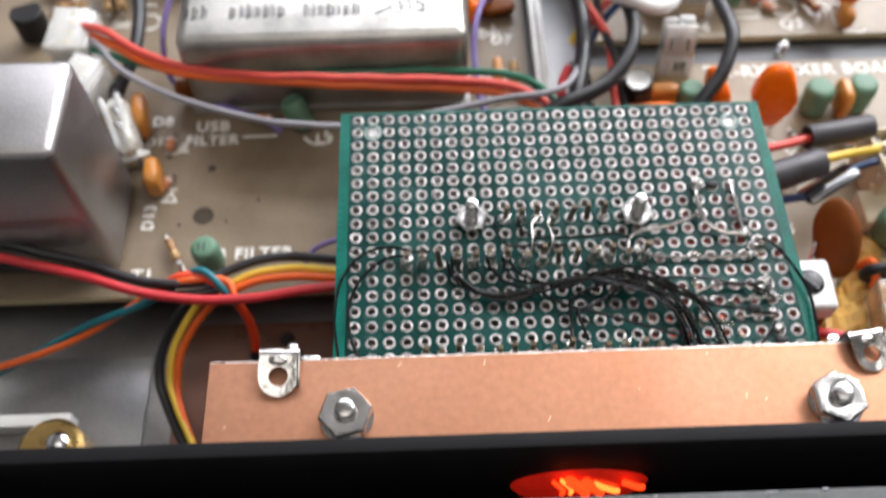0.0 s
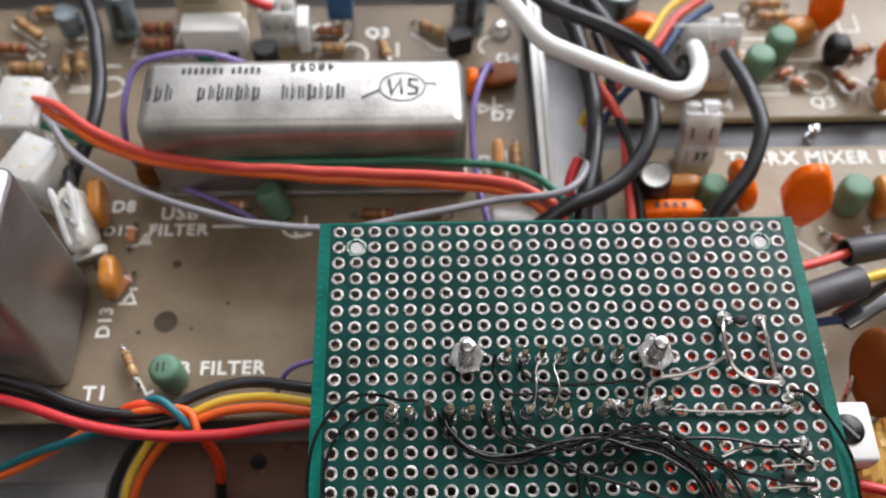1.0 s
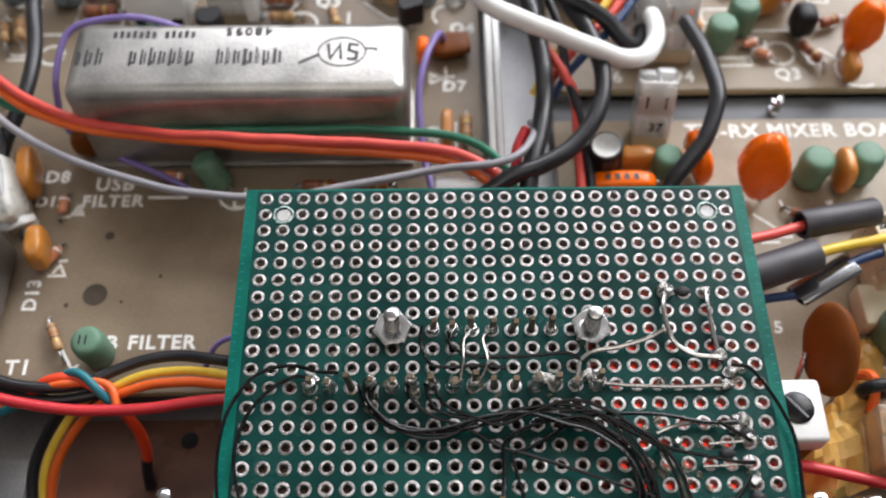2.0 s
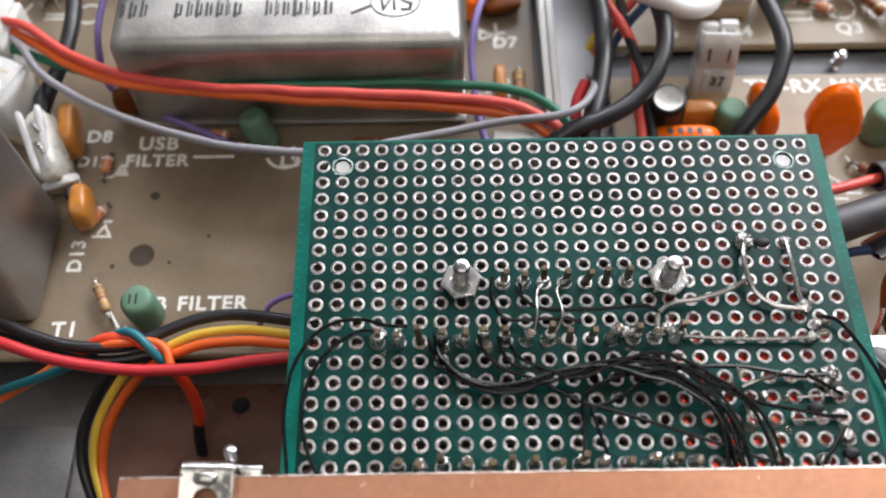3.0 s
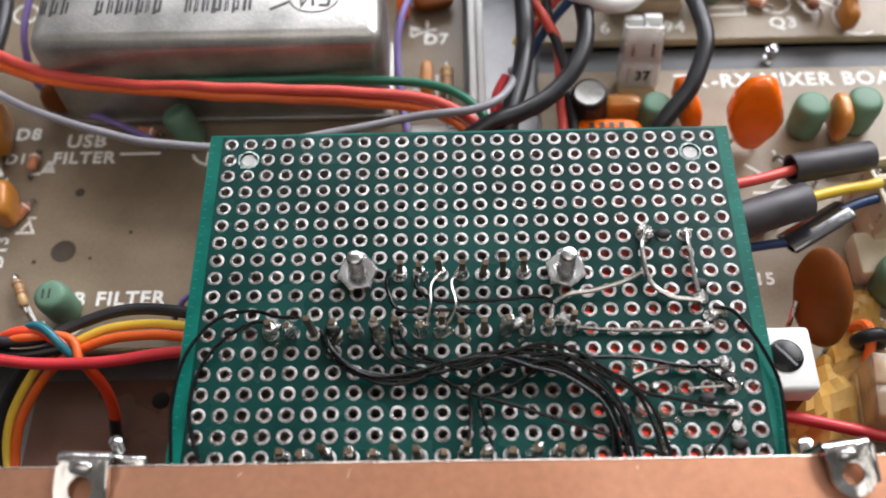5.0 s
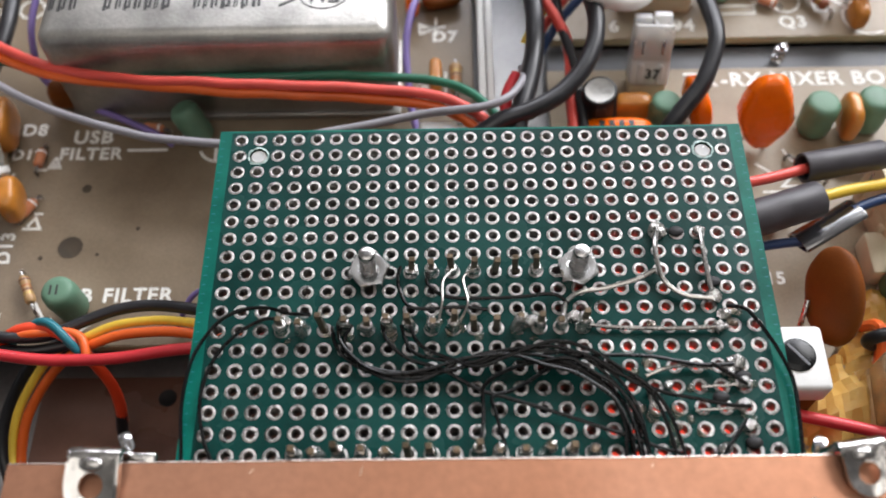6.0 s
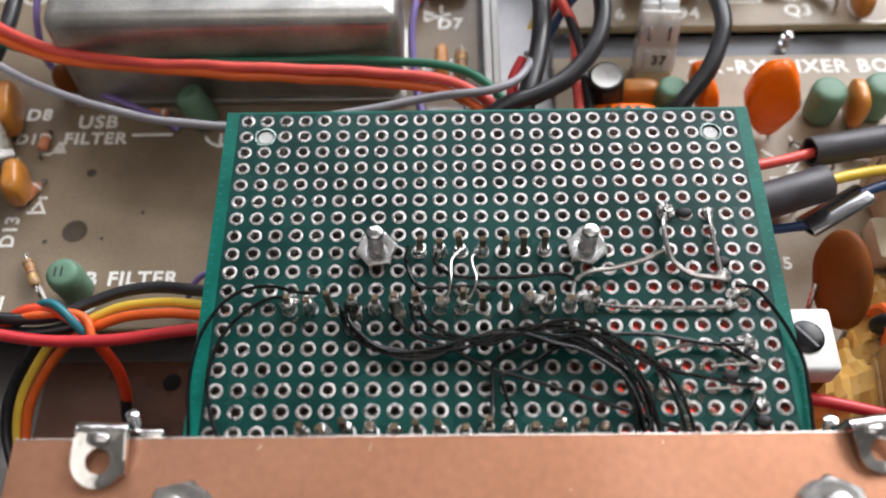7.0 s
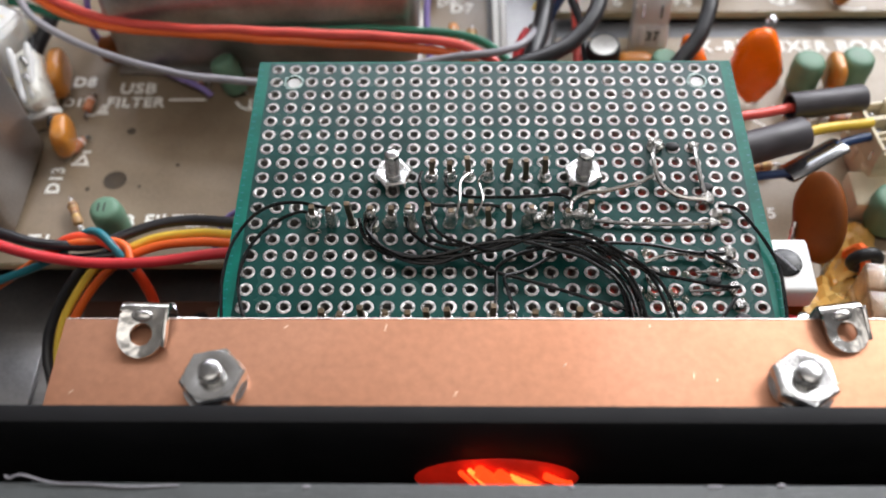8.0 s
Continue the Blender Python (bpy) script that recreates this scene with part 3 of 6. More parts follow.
def dipped_cap(x, y, sx, sy, sz, material, label, rz=0.0, lift=0.8, lean=(0, 0), e1=0.6, e2=0.6, name="dipped_capacitor", bars=0, taper=0.0):
    e = thing(name, (x, y, 0), label, "capacitor", rz=rz)
    m = pose(0, 0, lift + sz, lean[0], lean[1], 0)
    core = part("body", dip(bmesh.new(), sx, sy, sz, m, e1, e2, taper=taper), material, e)
    for k in range(bars):
        part("printed_bar", box(bmesh.new(), sx * 0.96, sx * 1.005, -sy * 0.5 + k * 1.3, -sy * 0.5 + k * 1.3 + 0.8, -0.6, 0.9, 0, 1, m), M_INK, core)
    long_y = sy >= sx
    for s in (-1, 1):
        p = (0, s * sy * 0.5) if long_y else (s * sx * 0.5, 0)
        top = m @ Vector((p[0], p[1], -sz * 0.7))
        part("lead", sweep(bmesh.new(), [top, (p[0], p[1], lift * 0.6), (p[0], p[1], 0)], 0.3, 6, 3), M_TIN, e)
    return e


def electrolytic(x, y, r, h, material, label, lean=(0, 0)):
    e = thing("electrolytic_capacitor", (x, y, 0), label, "capacitor")
    m = pose(0, 0, 0.3, lean[0], lean[1], 0)
    sleeve = part("sleeve", lathe(bmesh.new(), [(0, 0), (r * 0.9, 0), (r, 0.4), (r, 1.4), (r * 0.93, 1.8), (r, 2.2), (r, h - 0.5), (r * 0.94, h - 0.1), (r * 0.82, h)], m, 24), material, e)
    part("metal_top", lathe(bmesh.new(), [(r * 0.84, h - 0.08), (r * 0.8, h - 0.12), (0, h - 0.14)], m, 24), M_CAN, sleeve, "bare aluminium top")
    part("stripe", box(bmesh.new(), -0.8, 0.8, -r * 1.01, -r * 0.96, 2.6, h - 1, 0.03, 1, m), M_INK, sleeve)
    for s in (-1, 1):
        part("lead", rod(bmesh.new(), (s * r * 0.45, 0, 0), m @ Vector((s * r * 0.45, 0, 0.3)), 0.3, 6), M_TIN, e)
    return e


def transistor(x, y, rz=0.0, h=4.6, r=2.4, material=None, lift=2.5, label="black half-round transistor on three legs"):
    e = thing("transistor", (x, y, 0), label, "transistor", rz=rz)
    t = bmesh.new()
    n = 16
    pts = [(r * math.cos(a), r * math.sin(a)) for a in [radians(-40 + 260 * k / n) for k in range(n + 1)]]
    lo, mid, hi = ([t.verts.new((px * k, py * k, z)) for px, py in pts] for k, z in ((1, lift), (1, lift + h - 0.3), (0.9, lift + h)))
    for a, b in ((lo, mid), (mid, hi)):
        for k in range(n + 1):
            q = (k + 1) % (n + 1)
            t.faces.new((a[k], a[q], b[q], b[k]))
    t.faces.new(lo[::-1])
    t.faces.new(hi)
    part("case", t, material or M_EPOXY, e)
    for s in (-1.27, 0, 1.27):
        part("leg", rod(bmesh.new(), (s * 1.2, 0, 0), (s, 0, lift + 0.1), 0.25, 6), M_TIN, e)
    return e


def glass_diode(x, y, rz, label="tiny glass diode with tinned leads"):
    e = thing("diode", (x, y, 0), label, "diode", rz=rz)
    part("glass_body", rod(bmesh.new(), (-1.6, 0, 1.1), (1.6, 0, 1.1), 0.8, 12, 0.3), M_DIODE, e)
    part("cathode_band", rod(bmesh.new(), (0.7, 0, 1.1), (1.2, 0, 1.1), 0.83, 12), M_WHITE, e)
    for s in (-1, 1):
        part("lead", sweep(bmesh.new(), [(s * 1.5, 0, 1.1), (s * 2.5, 0, 1.0), (s * 2.7, 0, 0)], 0.25, 6, 3), M_TIN, e)
    return e


def plug(x, y, z, sx, sy, sz, rz, ways, label, tilt=0.0, material=None):
    """A nylon plug: pin block, shell with one tower for each way, latches and metal contacts."""
    e = thing("wire_plug", (x, y, 0), label, "connector", rz=rz)
    m, mt = pose(0, 0, z, tilt, 0, 0), material or M_NYLON
    part("pin_block", box(bmesh.new(), -sx / 2 + 0.2, sx / 2 - 0.2, -sy / 2 + 0.3, sy / 2, 0, z + 0.6, 0.3), M_CREAM, e, "cream plastic pin block")
    shell = part("shell", box(bmesh.new(), -sx / 2, sx / 2, -sy / 2, sy / 2, 0, sz * 0.42, 0.4, 2, m), mt, e)
    part("face_plate", box(bmesh.new(), -sx / 2 + 0.1, sx / 2 - 0.1, -sy / 2 + 0.05, -sy / 2 + 0.75, sz * 0.38, sz * 0.95, 0.25, 2, m), M_CLEAR if mt is M_NYLON else mt, shell, "milky see-through front wall")
    part("back_wall", box(bmesh.new(), -sx / 2 + 0.1, sx / 2 - 0.1, sy * 0.2, sy / 2 - 0.1, sz * 0.38, sz * 0.88, 0.25, 2, m), mt, shell)
    step = sx / ways
    for k in range(ways):
        cx, up = -sx / 2 + step * (k + 0.5), sz * (0.96 + 0.05 * math.sin(k * 2.3))
        w = step * 0.46
        part("tower_back", box(bmesh.new(), cx - w, cx + w, sy * 0.12, sy / 2, sz * 0.4, up, 0.3, 2, m), mt, shell)
        part("tower_cheek", box(bmesh.new(), cx - w, cx - w + step * 0.16, -sy * 0.46, sy * 0.2, sz * 0.4, up * 0.93, 0.2, 2, m), mt, shell)
        part("tower_cheek", box(bmesh.new(), cx + w - step * 0.16, cx + w, -sy * 0.46, sy * 0.2, sz * 0.4, up * 0.9, 0.2, 2, m), mt, shell)
        part("contact_tip", box(bmesh.new(), cx - 0.28, cx + 0.22, -sy / 2 - 0.12, -sy / 2 + 0.2, sz * 0.5, sz * 0.72, 0.1, 1, m), M_STEEL, shell, "bright metal contact")
        part("latch", box(bmesh.new(), cx - step * 0.16, cx + step * 0.16, -sy / 2 - 0.5, -sy / 2 + 0.4, sz * 0.05, sz * 0.36, 0.2, 1, m), mt, shell)
        part("contact", sweep(bmesh.new(), [m @ Vector((cx, sy * 0.05, sz * 0.4)), m @ Vector((cx + 0.1, -sy * 0.08, sz * 0.6)), m @ Vector((cx, -sy * 0.2, sz * 0.78))], 0.5, 6, 3), M_TIN, shell)
    return e


def heat_shrink(p0, p1, r, material, label, flat=1.0):
    """A hollow sleeve with a wall."""
    e = thing("heat_shrink_sleeve", p0, label, "sleeve")
    h = (Vector(p1) - Vector(p0)).length
    m = Matrix.Translation(-Vector(p0)) @ turn_to(p0, p1)
    if flat < 1:
        m = m @ pose(0, 0, 0, 0, 0, -21) @ Matrix.Diagonal((1.12, flat, 1, 1))
    t = bmesh.new()
    lathe(t, [(r * 0.78, 0.9), (r * 0.8, 0), (r * 0.96, -0.02), (r, 0.2), (r * 1.01, h * 0.3), (r * 0.985, h * 0.6), (r, h - 0.2), (r * 0.96, h), (r * 0.8, h), (r * 0.78, h - 0.9)], m, 26)
    part("sleeve", t, material, e)
    part("dark_core", lathe(bmesh.new(), [(0, 0.9), (r * 0.79, 0.9), (r * 0.79, h - 0.9), (0, h - 0.9)], m, 16), M_EPOXY, e)
    return e


# ---------------- things on the filter board ----------------
choke(-58.9, 6.2, 6.8, 2.5, (3, -2), marked=True)
choke(-43.9, 36.8, 6.6, 2.4, (-12, -20), "green barrel choke leaning over beside the can")
resistor((-67.1, 11.0), (-64.9, 6.6), 1.6, 0.82)
amber = dipped_cap(-70.6, 23.2, 1.6, 3.3, 3.0, M_AMBER, "amber dipped capacitor with a black end beside the shield can", 8)
part("black_end", dip(bmesh.new(), 0.75, 1.35, 1.6, pose(-1.05, 1.5, 5.0, 0, -22, 0), 0.8, 0.8), M_EPOXY, amber, "black end seal")
part("pale_eye", dip(bmesh.new(), 0.2, 0.3, 0.5, pose(-1.75, 1.5, 5.3, 0, -22, 0)), M_TIN, amber, "bare wire end")
dipped_cap(-74.6, 37.2, 1.5, 4.2, 3.4, M_AMBER, "amber brown dipped capacitor behind the nylon plug", 8)
dipped_cap(-66.2, 44.0, 3.0, 1.6, 2.6, M_BROWN, "brown dipped capacitor below the wire bundle", 10)
glass_diode(-69.3, 32.8, 85)
glass_diode(-69.2, 23.4, 60)
glass_diode(-51.9, 38.4, -10)
resistor((-30.4, 36.0), (-24.6, 36.0), 1.5, 1.0, M_BODYRED, None, "red-brown resistor behind the perforated board")
resistor((-21.4, 36.0), (-16.2, 36.0), 1.5, 1.0, M_BODYRED, None, "red-brown resistor behind the perforated board")
resistor((-2.9, 44.6), (-2.9, 50.2), 1.7, 1.1)
dipped_cap(-6.2, 46.8, 1.1, 3.4, 1.8, M_AMBER, "small amber dipped capacitor")
dipped_cap(-10.2, 63.2, 1.2, 2.0, 2.6, M_DIPORANGE, "small orange dipped capacitor with a black end beside the can")
dipped_cap(-5.2, 66.0, 3.6, 2.6, 1.1, M_BROWN, "flat brown dipped capacitor", 12)
resistor((-98.6, 81.8), (-92.8, 77.2), 1.6)
resistor((-101, 74.6), (-94.8, 74.2), 1.6, 1.1, M_BODYRED)
resistor((-97.4, 69.4), (-90.6, 69.4), 1.6, 1.25)
resistor((-84.8, 73.4), (-83.6, 68.2), 1.8, 1.2)
resistor((-87.4, 72.4), (-86.2, 67.6), 1.8, 1.0)
resistor((-73.8, 79.2), (-67.6, 79.2), 1.7, 1.25, M_BODYRED)
resistor((-73.4, 75.2), (-67.2, 75.2), 1.7, 1.25, M_BODYRED)
resistor((-40.0, 78.2), (-34.6, 78.2), 1.4, 0.95, M_BODYRED)
resistor((-39.0, 73.8), (-34.0, 73.8), 1.4, 0.95)
resistor((-27.4, 75.6), (-26.0, 71.4), 1.4, 0.95)
resistor((-20.0, 79.8), (-15.0, 77.0), 1.5, 1.1)
resistor((-95.5, 84.0), (-89.5, 84.0), 1.5, 1.0)
resistor((-56.5, 66.6), (-51.0, 66.6), 1.4, 0.95, M_BODYRED)
transistor(-48.6, 69.4, 180)
transistor(-12.4, 71.8, 20)
transistor(-100.5, 62.5, 200, 6, 3.2, None, 1.5, "large black transistor near the shield can")
transistor(-86.6, 78.6, 160, 5, 2.5, M_SLEEVE, 2.0, "grey half-round transistor on three legs")
electrolytic(-77.2, 79.2, 2.7, 9.0, M_SLEEVE, "blue-grey sleeved electrolytic capacitor with dark printing", (-12, 2))
electrolytic(-10.4, 79.6, 3.2, 11, M_SLEEVE, "blue-grey sleeved electrolytic capacitor with black printing", (-3, 2))
solo("solder_post", lathe(bmesh.new(), [(0, 0), (2.2, 0), (2.0, 0.6), (1.1, 1.4), (0.9, 2.6), (0, 3.0)], pose(-4.2, 78.4, 0), 16), M_SOLDER, (-4.2, 78.4, 0), "shiny solder post on the board", "solder")


def terminal_block():
    e = thing("terminal_block", (-58.8, 74.6, 0), "white plastic terminal block standing behind the filter can", "terminal block")
    part("block", box(bmesh.new(), -5.6, 5.6, -2.4, 2.4, 0, 8, 0.4), M_WHITE, e)
    part("back_ledge", box(bmesh.new(), -5.6, 5.6, 2.4, 4.4, 0, 4, 0.3), M_WHITE, e)
    for k in range(3):
        part("slot", box(bmesh.new(), -4.4 + k * 3.4, -2.4 + k * 3.4, -2.46, -2.2, 1.0, 2.6), M_EPOXY, e)
    part("green_tag", box(bmesh.new(), -3.6, -0.4, -2.9, -2.45, 0.2, 1.4, 0.1), M_GREENW, e, "green tag")
    return e


terminal_block()


def relay():
    e = thing("relay", (-60.0, 82.6, 0), "cream coloured relay box with black printing", "relay")
    part("case", box(bmesh.new(), -6.2, 6.2, -2.8, 3, 0.1, 13.5, 0.5), M_CREAM, e)
    for k in range(3):
        part("printed_bar", box(bmesh.new(), -4.5 + 2.6 * k, -2.6 + 2.6 * k, -2.84, -2.75, 9.0, 11.6), M_INK, e)
    part("printed_bar", box(bmesh.new(), -4.5, 2.0, -2.84, -2.75, 7.6, 8.0), M_INK, e)
    return e


relay()
plug(-46.6, 77.0, 1.0, 7.0, 4.6, 9.0, 0, 2, "clear nylon wire plug with a white bracket behind the filter can")
solo("white_bracket", box(bmesh.new(), -43.0, -40.8, 73.6, 79.0, 0, 7.5, 0.3), M_WHITE, (-42, 76, 0), "white plastic bracket beside the plug", "bracket")


def trimmer_blue():
    e = thing("blue_trimmer", (-35.0, 80.4, 0), "blue trimmer with metal legs on the board", "trimmer")
    part("case", box(bmesh.new(), -2.4, 2.4, -1.6, 1.6, 3.4, 10, 0.3), M_BLUECAP, e)
    for s in (-1.4, 0, 1.4):
        part("leg", rod(bmesh.new(), (s * 1.6, -0.4, 0), (s, 0, 3.5), 0.25, 6), M_TIN, e)
    return e


trimmer_blue()

# nylon plugs at the left of the wire bundle


def clear_plug(x, y, z, sx, sy, sz, rz, ways, label):
    """A milky see-through housing with a ledge, and a metal contact in each way."""
    e = thing("wire_plug", (x, y, 0), label, "connector", rz=rz)
    part("pin_block", box(bmesh.new(), -sx / 2 + 0.4, sx / 2 - 0.4, -sy / 2 + 0.4, sy / 2 - 0.4, 0, z, 0.3), M_CREAM, e, "cream plastic pin block")
    shell = part("housing", box(bmesh.new(), -sx / 2, sx / 2, -sy / 2, sy / 2, z, z + sz, 0.7, 3, pose(0, 0, 0, 0, 0, 0)), M_CLEAR, e)
    part("ledge", box(bmesh.new(), -sx / 2 - 0.5, sx / 2 - 1.2, -sy / 2 - 0.3, sy / 2 + 0.3, z + sz * 0.78, z + sz + 0.25, 0.3, 2), M_CLEAR, shell)
    for k in range(ways):
        cy = -sy / 2 + sy / ways * (k + 0.5)
        part("contact", box(bmesh.new(), -sx * 0.36, sx * 0.42, cy - 0.5, cy + 0.5, z + sz * 0.5, z + sz * 0.66, 0.15), M_BRASS if k % 2 else M_TIN, shell)
        part("slot_mouth", box(bmesh.new(), -sx * 0.1, sx * 0.12, cy - 0.3, cy + 0.3, z + sz + 0.02, z + sz + 0.3, 0.1), M_CREAM, shell)
    return e


clear_plug(-88.2, 53.4, 2.6, 7.8, 10.0, 9.0, -4, 4, "milky clear plug holding the wire bundle's end")
clear_plug(-84.4, 41.6, 3.0, 7.0, 8.0, 8.4, -24, 2, "clear nylon plug beside the shield can")


def worn_plug(x, y, rz, label):
    """A crumpled milky housing leaning over its pin block, with ribs, a pale lip and two contacts."""
    e = thing("wire_plug", (x, y, 0), label, "connector", rz=rz)
    part("pin_block", box(bmesh.new(), -2.2, 1.8, -3.6, 4.4, 0, 3.4, 0.3), M_CREAM, e, "cream plastic pin block")
    m = pose(0, 0, 7.2, 16, -8, 0)
    shell = part("housing", dip(bmesh.new(), 2.3, 5.8, 3.9, m, 0.4, 0.45, 26, 16, 0.2, 0.25), M_MILK, e)
    for k in range(2):
        part("rib", dip(bmesh.new(), 0.6, 5.0, 0.7, m @ pose(-1.2 + 2.3 * k, 0.2, 3.7, 0, 0, 4 - 9 * k), 0.5, 0.6, 14, 10, 0.3), M_NYLON, shell)
    part("pale_lip", dip(bmesh.new(), 2.4, 0.8, 1.6, m @ pose(0.2, -5.2, -1.2, 20), 0.5, 0.6, 16, 10, 0.3), M_WHITE, shell, "pale broken lip")
    for k in range(2):
        part("contact", sweep(bmesh.new(), [m @ Vector((-0.8, 3.2 - 3.2 * k, 2.6)), m @ Vector((0.4, 2.6 - 3.2 * k, 4.3)), m @ Vector((1.0, 1.0 - 3.2 * k, 4.2))], 0.42, 6, 3), M_TIN, shell)
    return e


worn_plug(-76.2, 31.6, 16, "crumpled milky nylon plug leaning beside the shield can")

# ---------------- things on the mixer board ----------------
choke(29.8, 37.6, 6.8, 2.5)
choke(54.0, 36.8, 6.8, 2.8)
choke(62.4, 37.6, 6.8, 2.8)
choke(60.8, 7.4, 7.0, 3.4)
dipped_cap(34.8, 38.0, 1.7, 4.2, 4.6, M_DIPORANGE, "glossy orange dipped capacitor with black printing", 10, bars=2, e1=0.65, lean=(0, -10), taper=0.3)
dipped_cap(43.9, 33.8, 4.1, 2.7, 7.6, M_DIPORANGE, "large glossy orange dipped capacitor with black printing", -8, bars=2, e1=0.8, e2=0.45, lean=(-4, -5), taper=0.55)
dipped_cap(25.2, 39.6, 3.4, 1.6, 2.4, M_AMBER, "amber dipped capacitor beside the choke")
dipped_cap(58.6, 36.0, 1.3, 3.2, 3.6, M_AMBER, "amber disc capacitor between the chokes")
electrolytic(20.0, 38.0, 2.75, 10.0, M_EPOXY, "black sleeved electrolytic capacitor with a bare metal top", (4, -6))


def axial_cap(x0, x1, y, z, r):
    e = thing("axial_capacitor", ((x0 + x1) / 2, y, 0), "orange capsule capacitor with black printing lying on the board", "capacitor")
    h = (x1 - x0) / 2
    core = part("body", dip(bmesh.new(), h, r, r, pose(0, 0, z), 0.72, 0.5, 24, 14, 0.02), M_DIPORANGE, e)
    for k in range(4):
        part("printed_bar", box(bmesh.new(), -h * 0.55 + k * 1.5, -h * 0.55 + 0.8 + k * 1.5, -0.5, 0.6, z + r * 0.97, z + r * 1.01), M_INK, core)
    for s in (-1, 1):
        part("lead", sweep(bmesh.new(), [(s * (h - 0.3), 0, z), (s * (h + 0.9), 0, z - 0.6), (s * (h + 1.0), 0, 0)], 0.3, 6, 3), M_TIN, e)
    return e


axial_cap(16.6, 27.4, 33.6, 5.0, 1.75)
resistor((49.8, 30.2), (53.2, 27.4), 1.4, 0.9, M_BODYRED)
resistor((57.0, 28.6), (62.0, 28.2), 1.4, 0.9, M_BODYRED)
resistor((41.2, 17.8), (45.6, 18.6), 1.4, 0.9)
glass_diode(33.5, 41.6, 30)
glass_diode(47.8, 38.4, 0)


def disc_cap():
    e = thing("disc_capacitor", (47.0, 1.8, 0), "large brown matt disc capacitor leaning back on its leads", "capacitor")
    m = pose(0, 0, 9.9, -58, 0, 0) @ pose(0, 0, 0, 0, 0, -50)
    part("disc", dip(bmesh.new(), 4.1, 1.7, 6.7, m, 0.95, 0.8, 28, 18, 0.03), M_BROWN, e)
    for s in (-1, 1):
        part("lead", sweep(bmesh.new(), [m @ Vector((s * 2.4, 0, -5.0)), (s * 2.4 - 0.3, -4.2, 3.0), (s * 2.4 - 0.2, -4.6, 0)], 0.35, 8, 4), M_TIN, e)
    return e


disc_cap()
solo("bent_lead", sweep(bmesh.new(), [(43.0, -1.6, 0), (43.1, -1.2, 4), (43.5, 0.6, 7.5), (43.9, 2.0, 8.6)], 0.35, 8, 6), M_TIN, (43.0, -1.6, 0), "bare bent metal lead of the disc capacitor", "wire")


def trimmer():
    e = thing("trimmer", (38.8, -7.7, 0), "white square trimmer with a round black slotted screw", "trimmer")
    part("base", box(bmesh.new(), -4.2, 4.2, -3.9, 3.9, 0, 7.6, 0.2), M_BROWN, e, "brown base")
    cap = part("cap", box(bmesh.new(), -4.6, 4.7, -4.4, 4.4, 7.6, 12.0, 0.7, 3), M_WHITE, e)
    part("screw", lathe(bmesh.new(), [(2.25, 11.95), (2.25, 12.2), (1.95, 12.35), (0, 12.25)], pose(0.9, 0.2, 0), 24), M_THINBLACK, cap, "round black screw")
    part("slot", box(bmesh.new(), -1.9, 1.9, -0.22, 0.22, 12.24, 12.39, 0.08, 1, pose(0.9, 0.2, 0, 0, 0, -52)), M_RAIL, cap, "grey worn slot")
    return e


trimmer()

# heat-shrink sleeves and their wires
heat_shrink((45.4, 20.3, 13.2), (57.4, 23.0, 12.4), 2.15, M_SHRINK, "matt dark grey heat-shrink sleeve over a wire joint")
heat_shrink((33.2, 11.0, 12.6), (46.9, 15.7, 12.4), 2.6, M_SHRINK, "thick matt dark grey heat-shrink sleeve over a wire joint")
heat_shrink((44.4, 10.9, 8.4), (53.2, 15.6, 9.8), 2.0, M_SHRINKGLOSS, "glossy black flattened heat-shrink sleeve over a wire joint", 0.42)
wire("red_wire", [(30, 14.6, 15.5), (38, 17.4, 14.5), (46.8, 20.6, 13.2)], 0.75, M_PINK, "pinkish red wire going into a heat-shrink sleeve")
wire("yellow_wire", [(46.0, 15.4, 12.4), (51, 17.2, 12.0), (58.5, 19.4, 10.6)], 0.8, M_YELLOW, "yellow wire coming out of a heat-shrink sleeve")
wire("blue_wire", [(31, 9.0, 9.0), (38, 10.2, 8.6), (45.3, 11.2, 8.4)], 0.7, M_BLUE, "dark blue wire going into a glossy sleeve")
wire("blue_wire", [(52.4, 15.2, 9.8), (56, 16.8, 9.6), (59.5, 18.0, 9.2)], 0.75, M_BLUE, "dark blue wire coming out of a glossy sleeve")
plug(61.6, 19.4, 2.0, 10.5, 7.0, 9.0, -82, 3, "cream nylon plug where the sleeved wires end", 0, M_CREAM)
solo("edge_socket", box(bmesh.new(), 56.0, 70, 8.4, 15.2, 0, 4.2, 0.5), M_CREAM, (61, 12, 0), "cream plastic socket strip on the board", "socket")


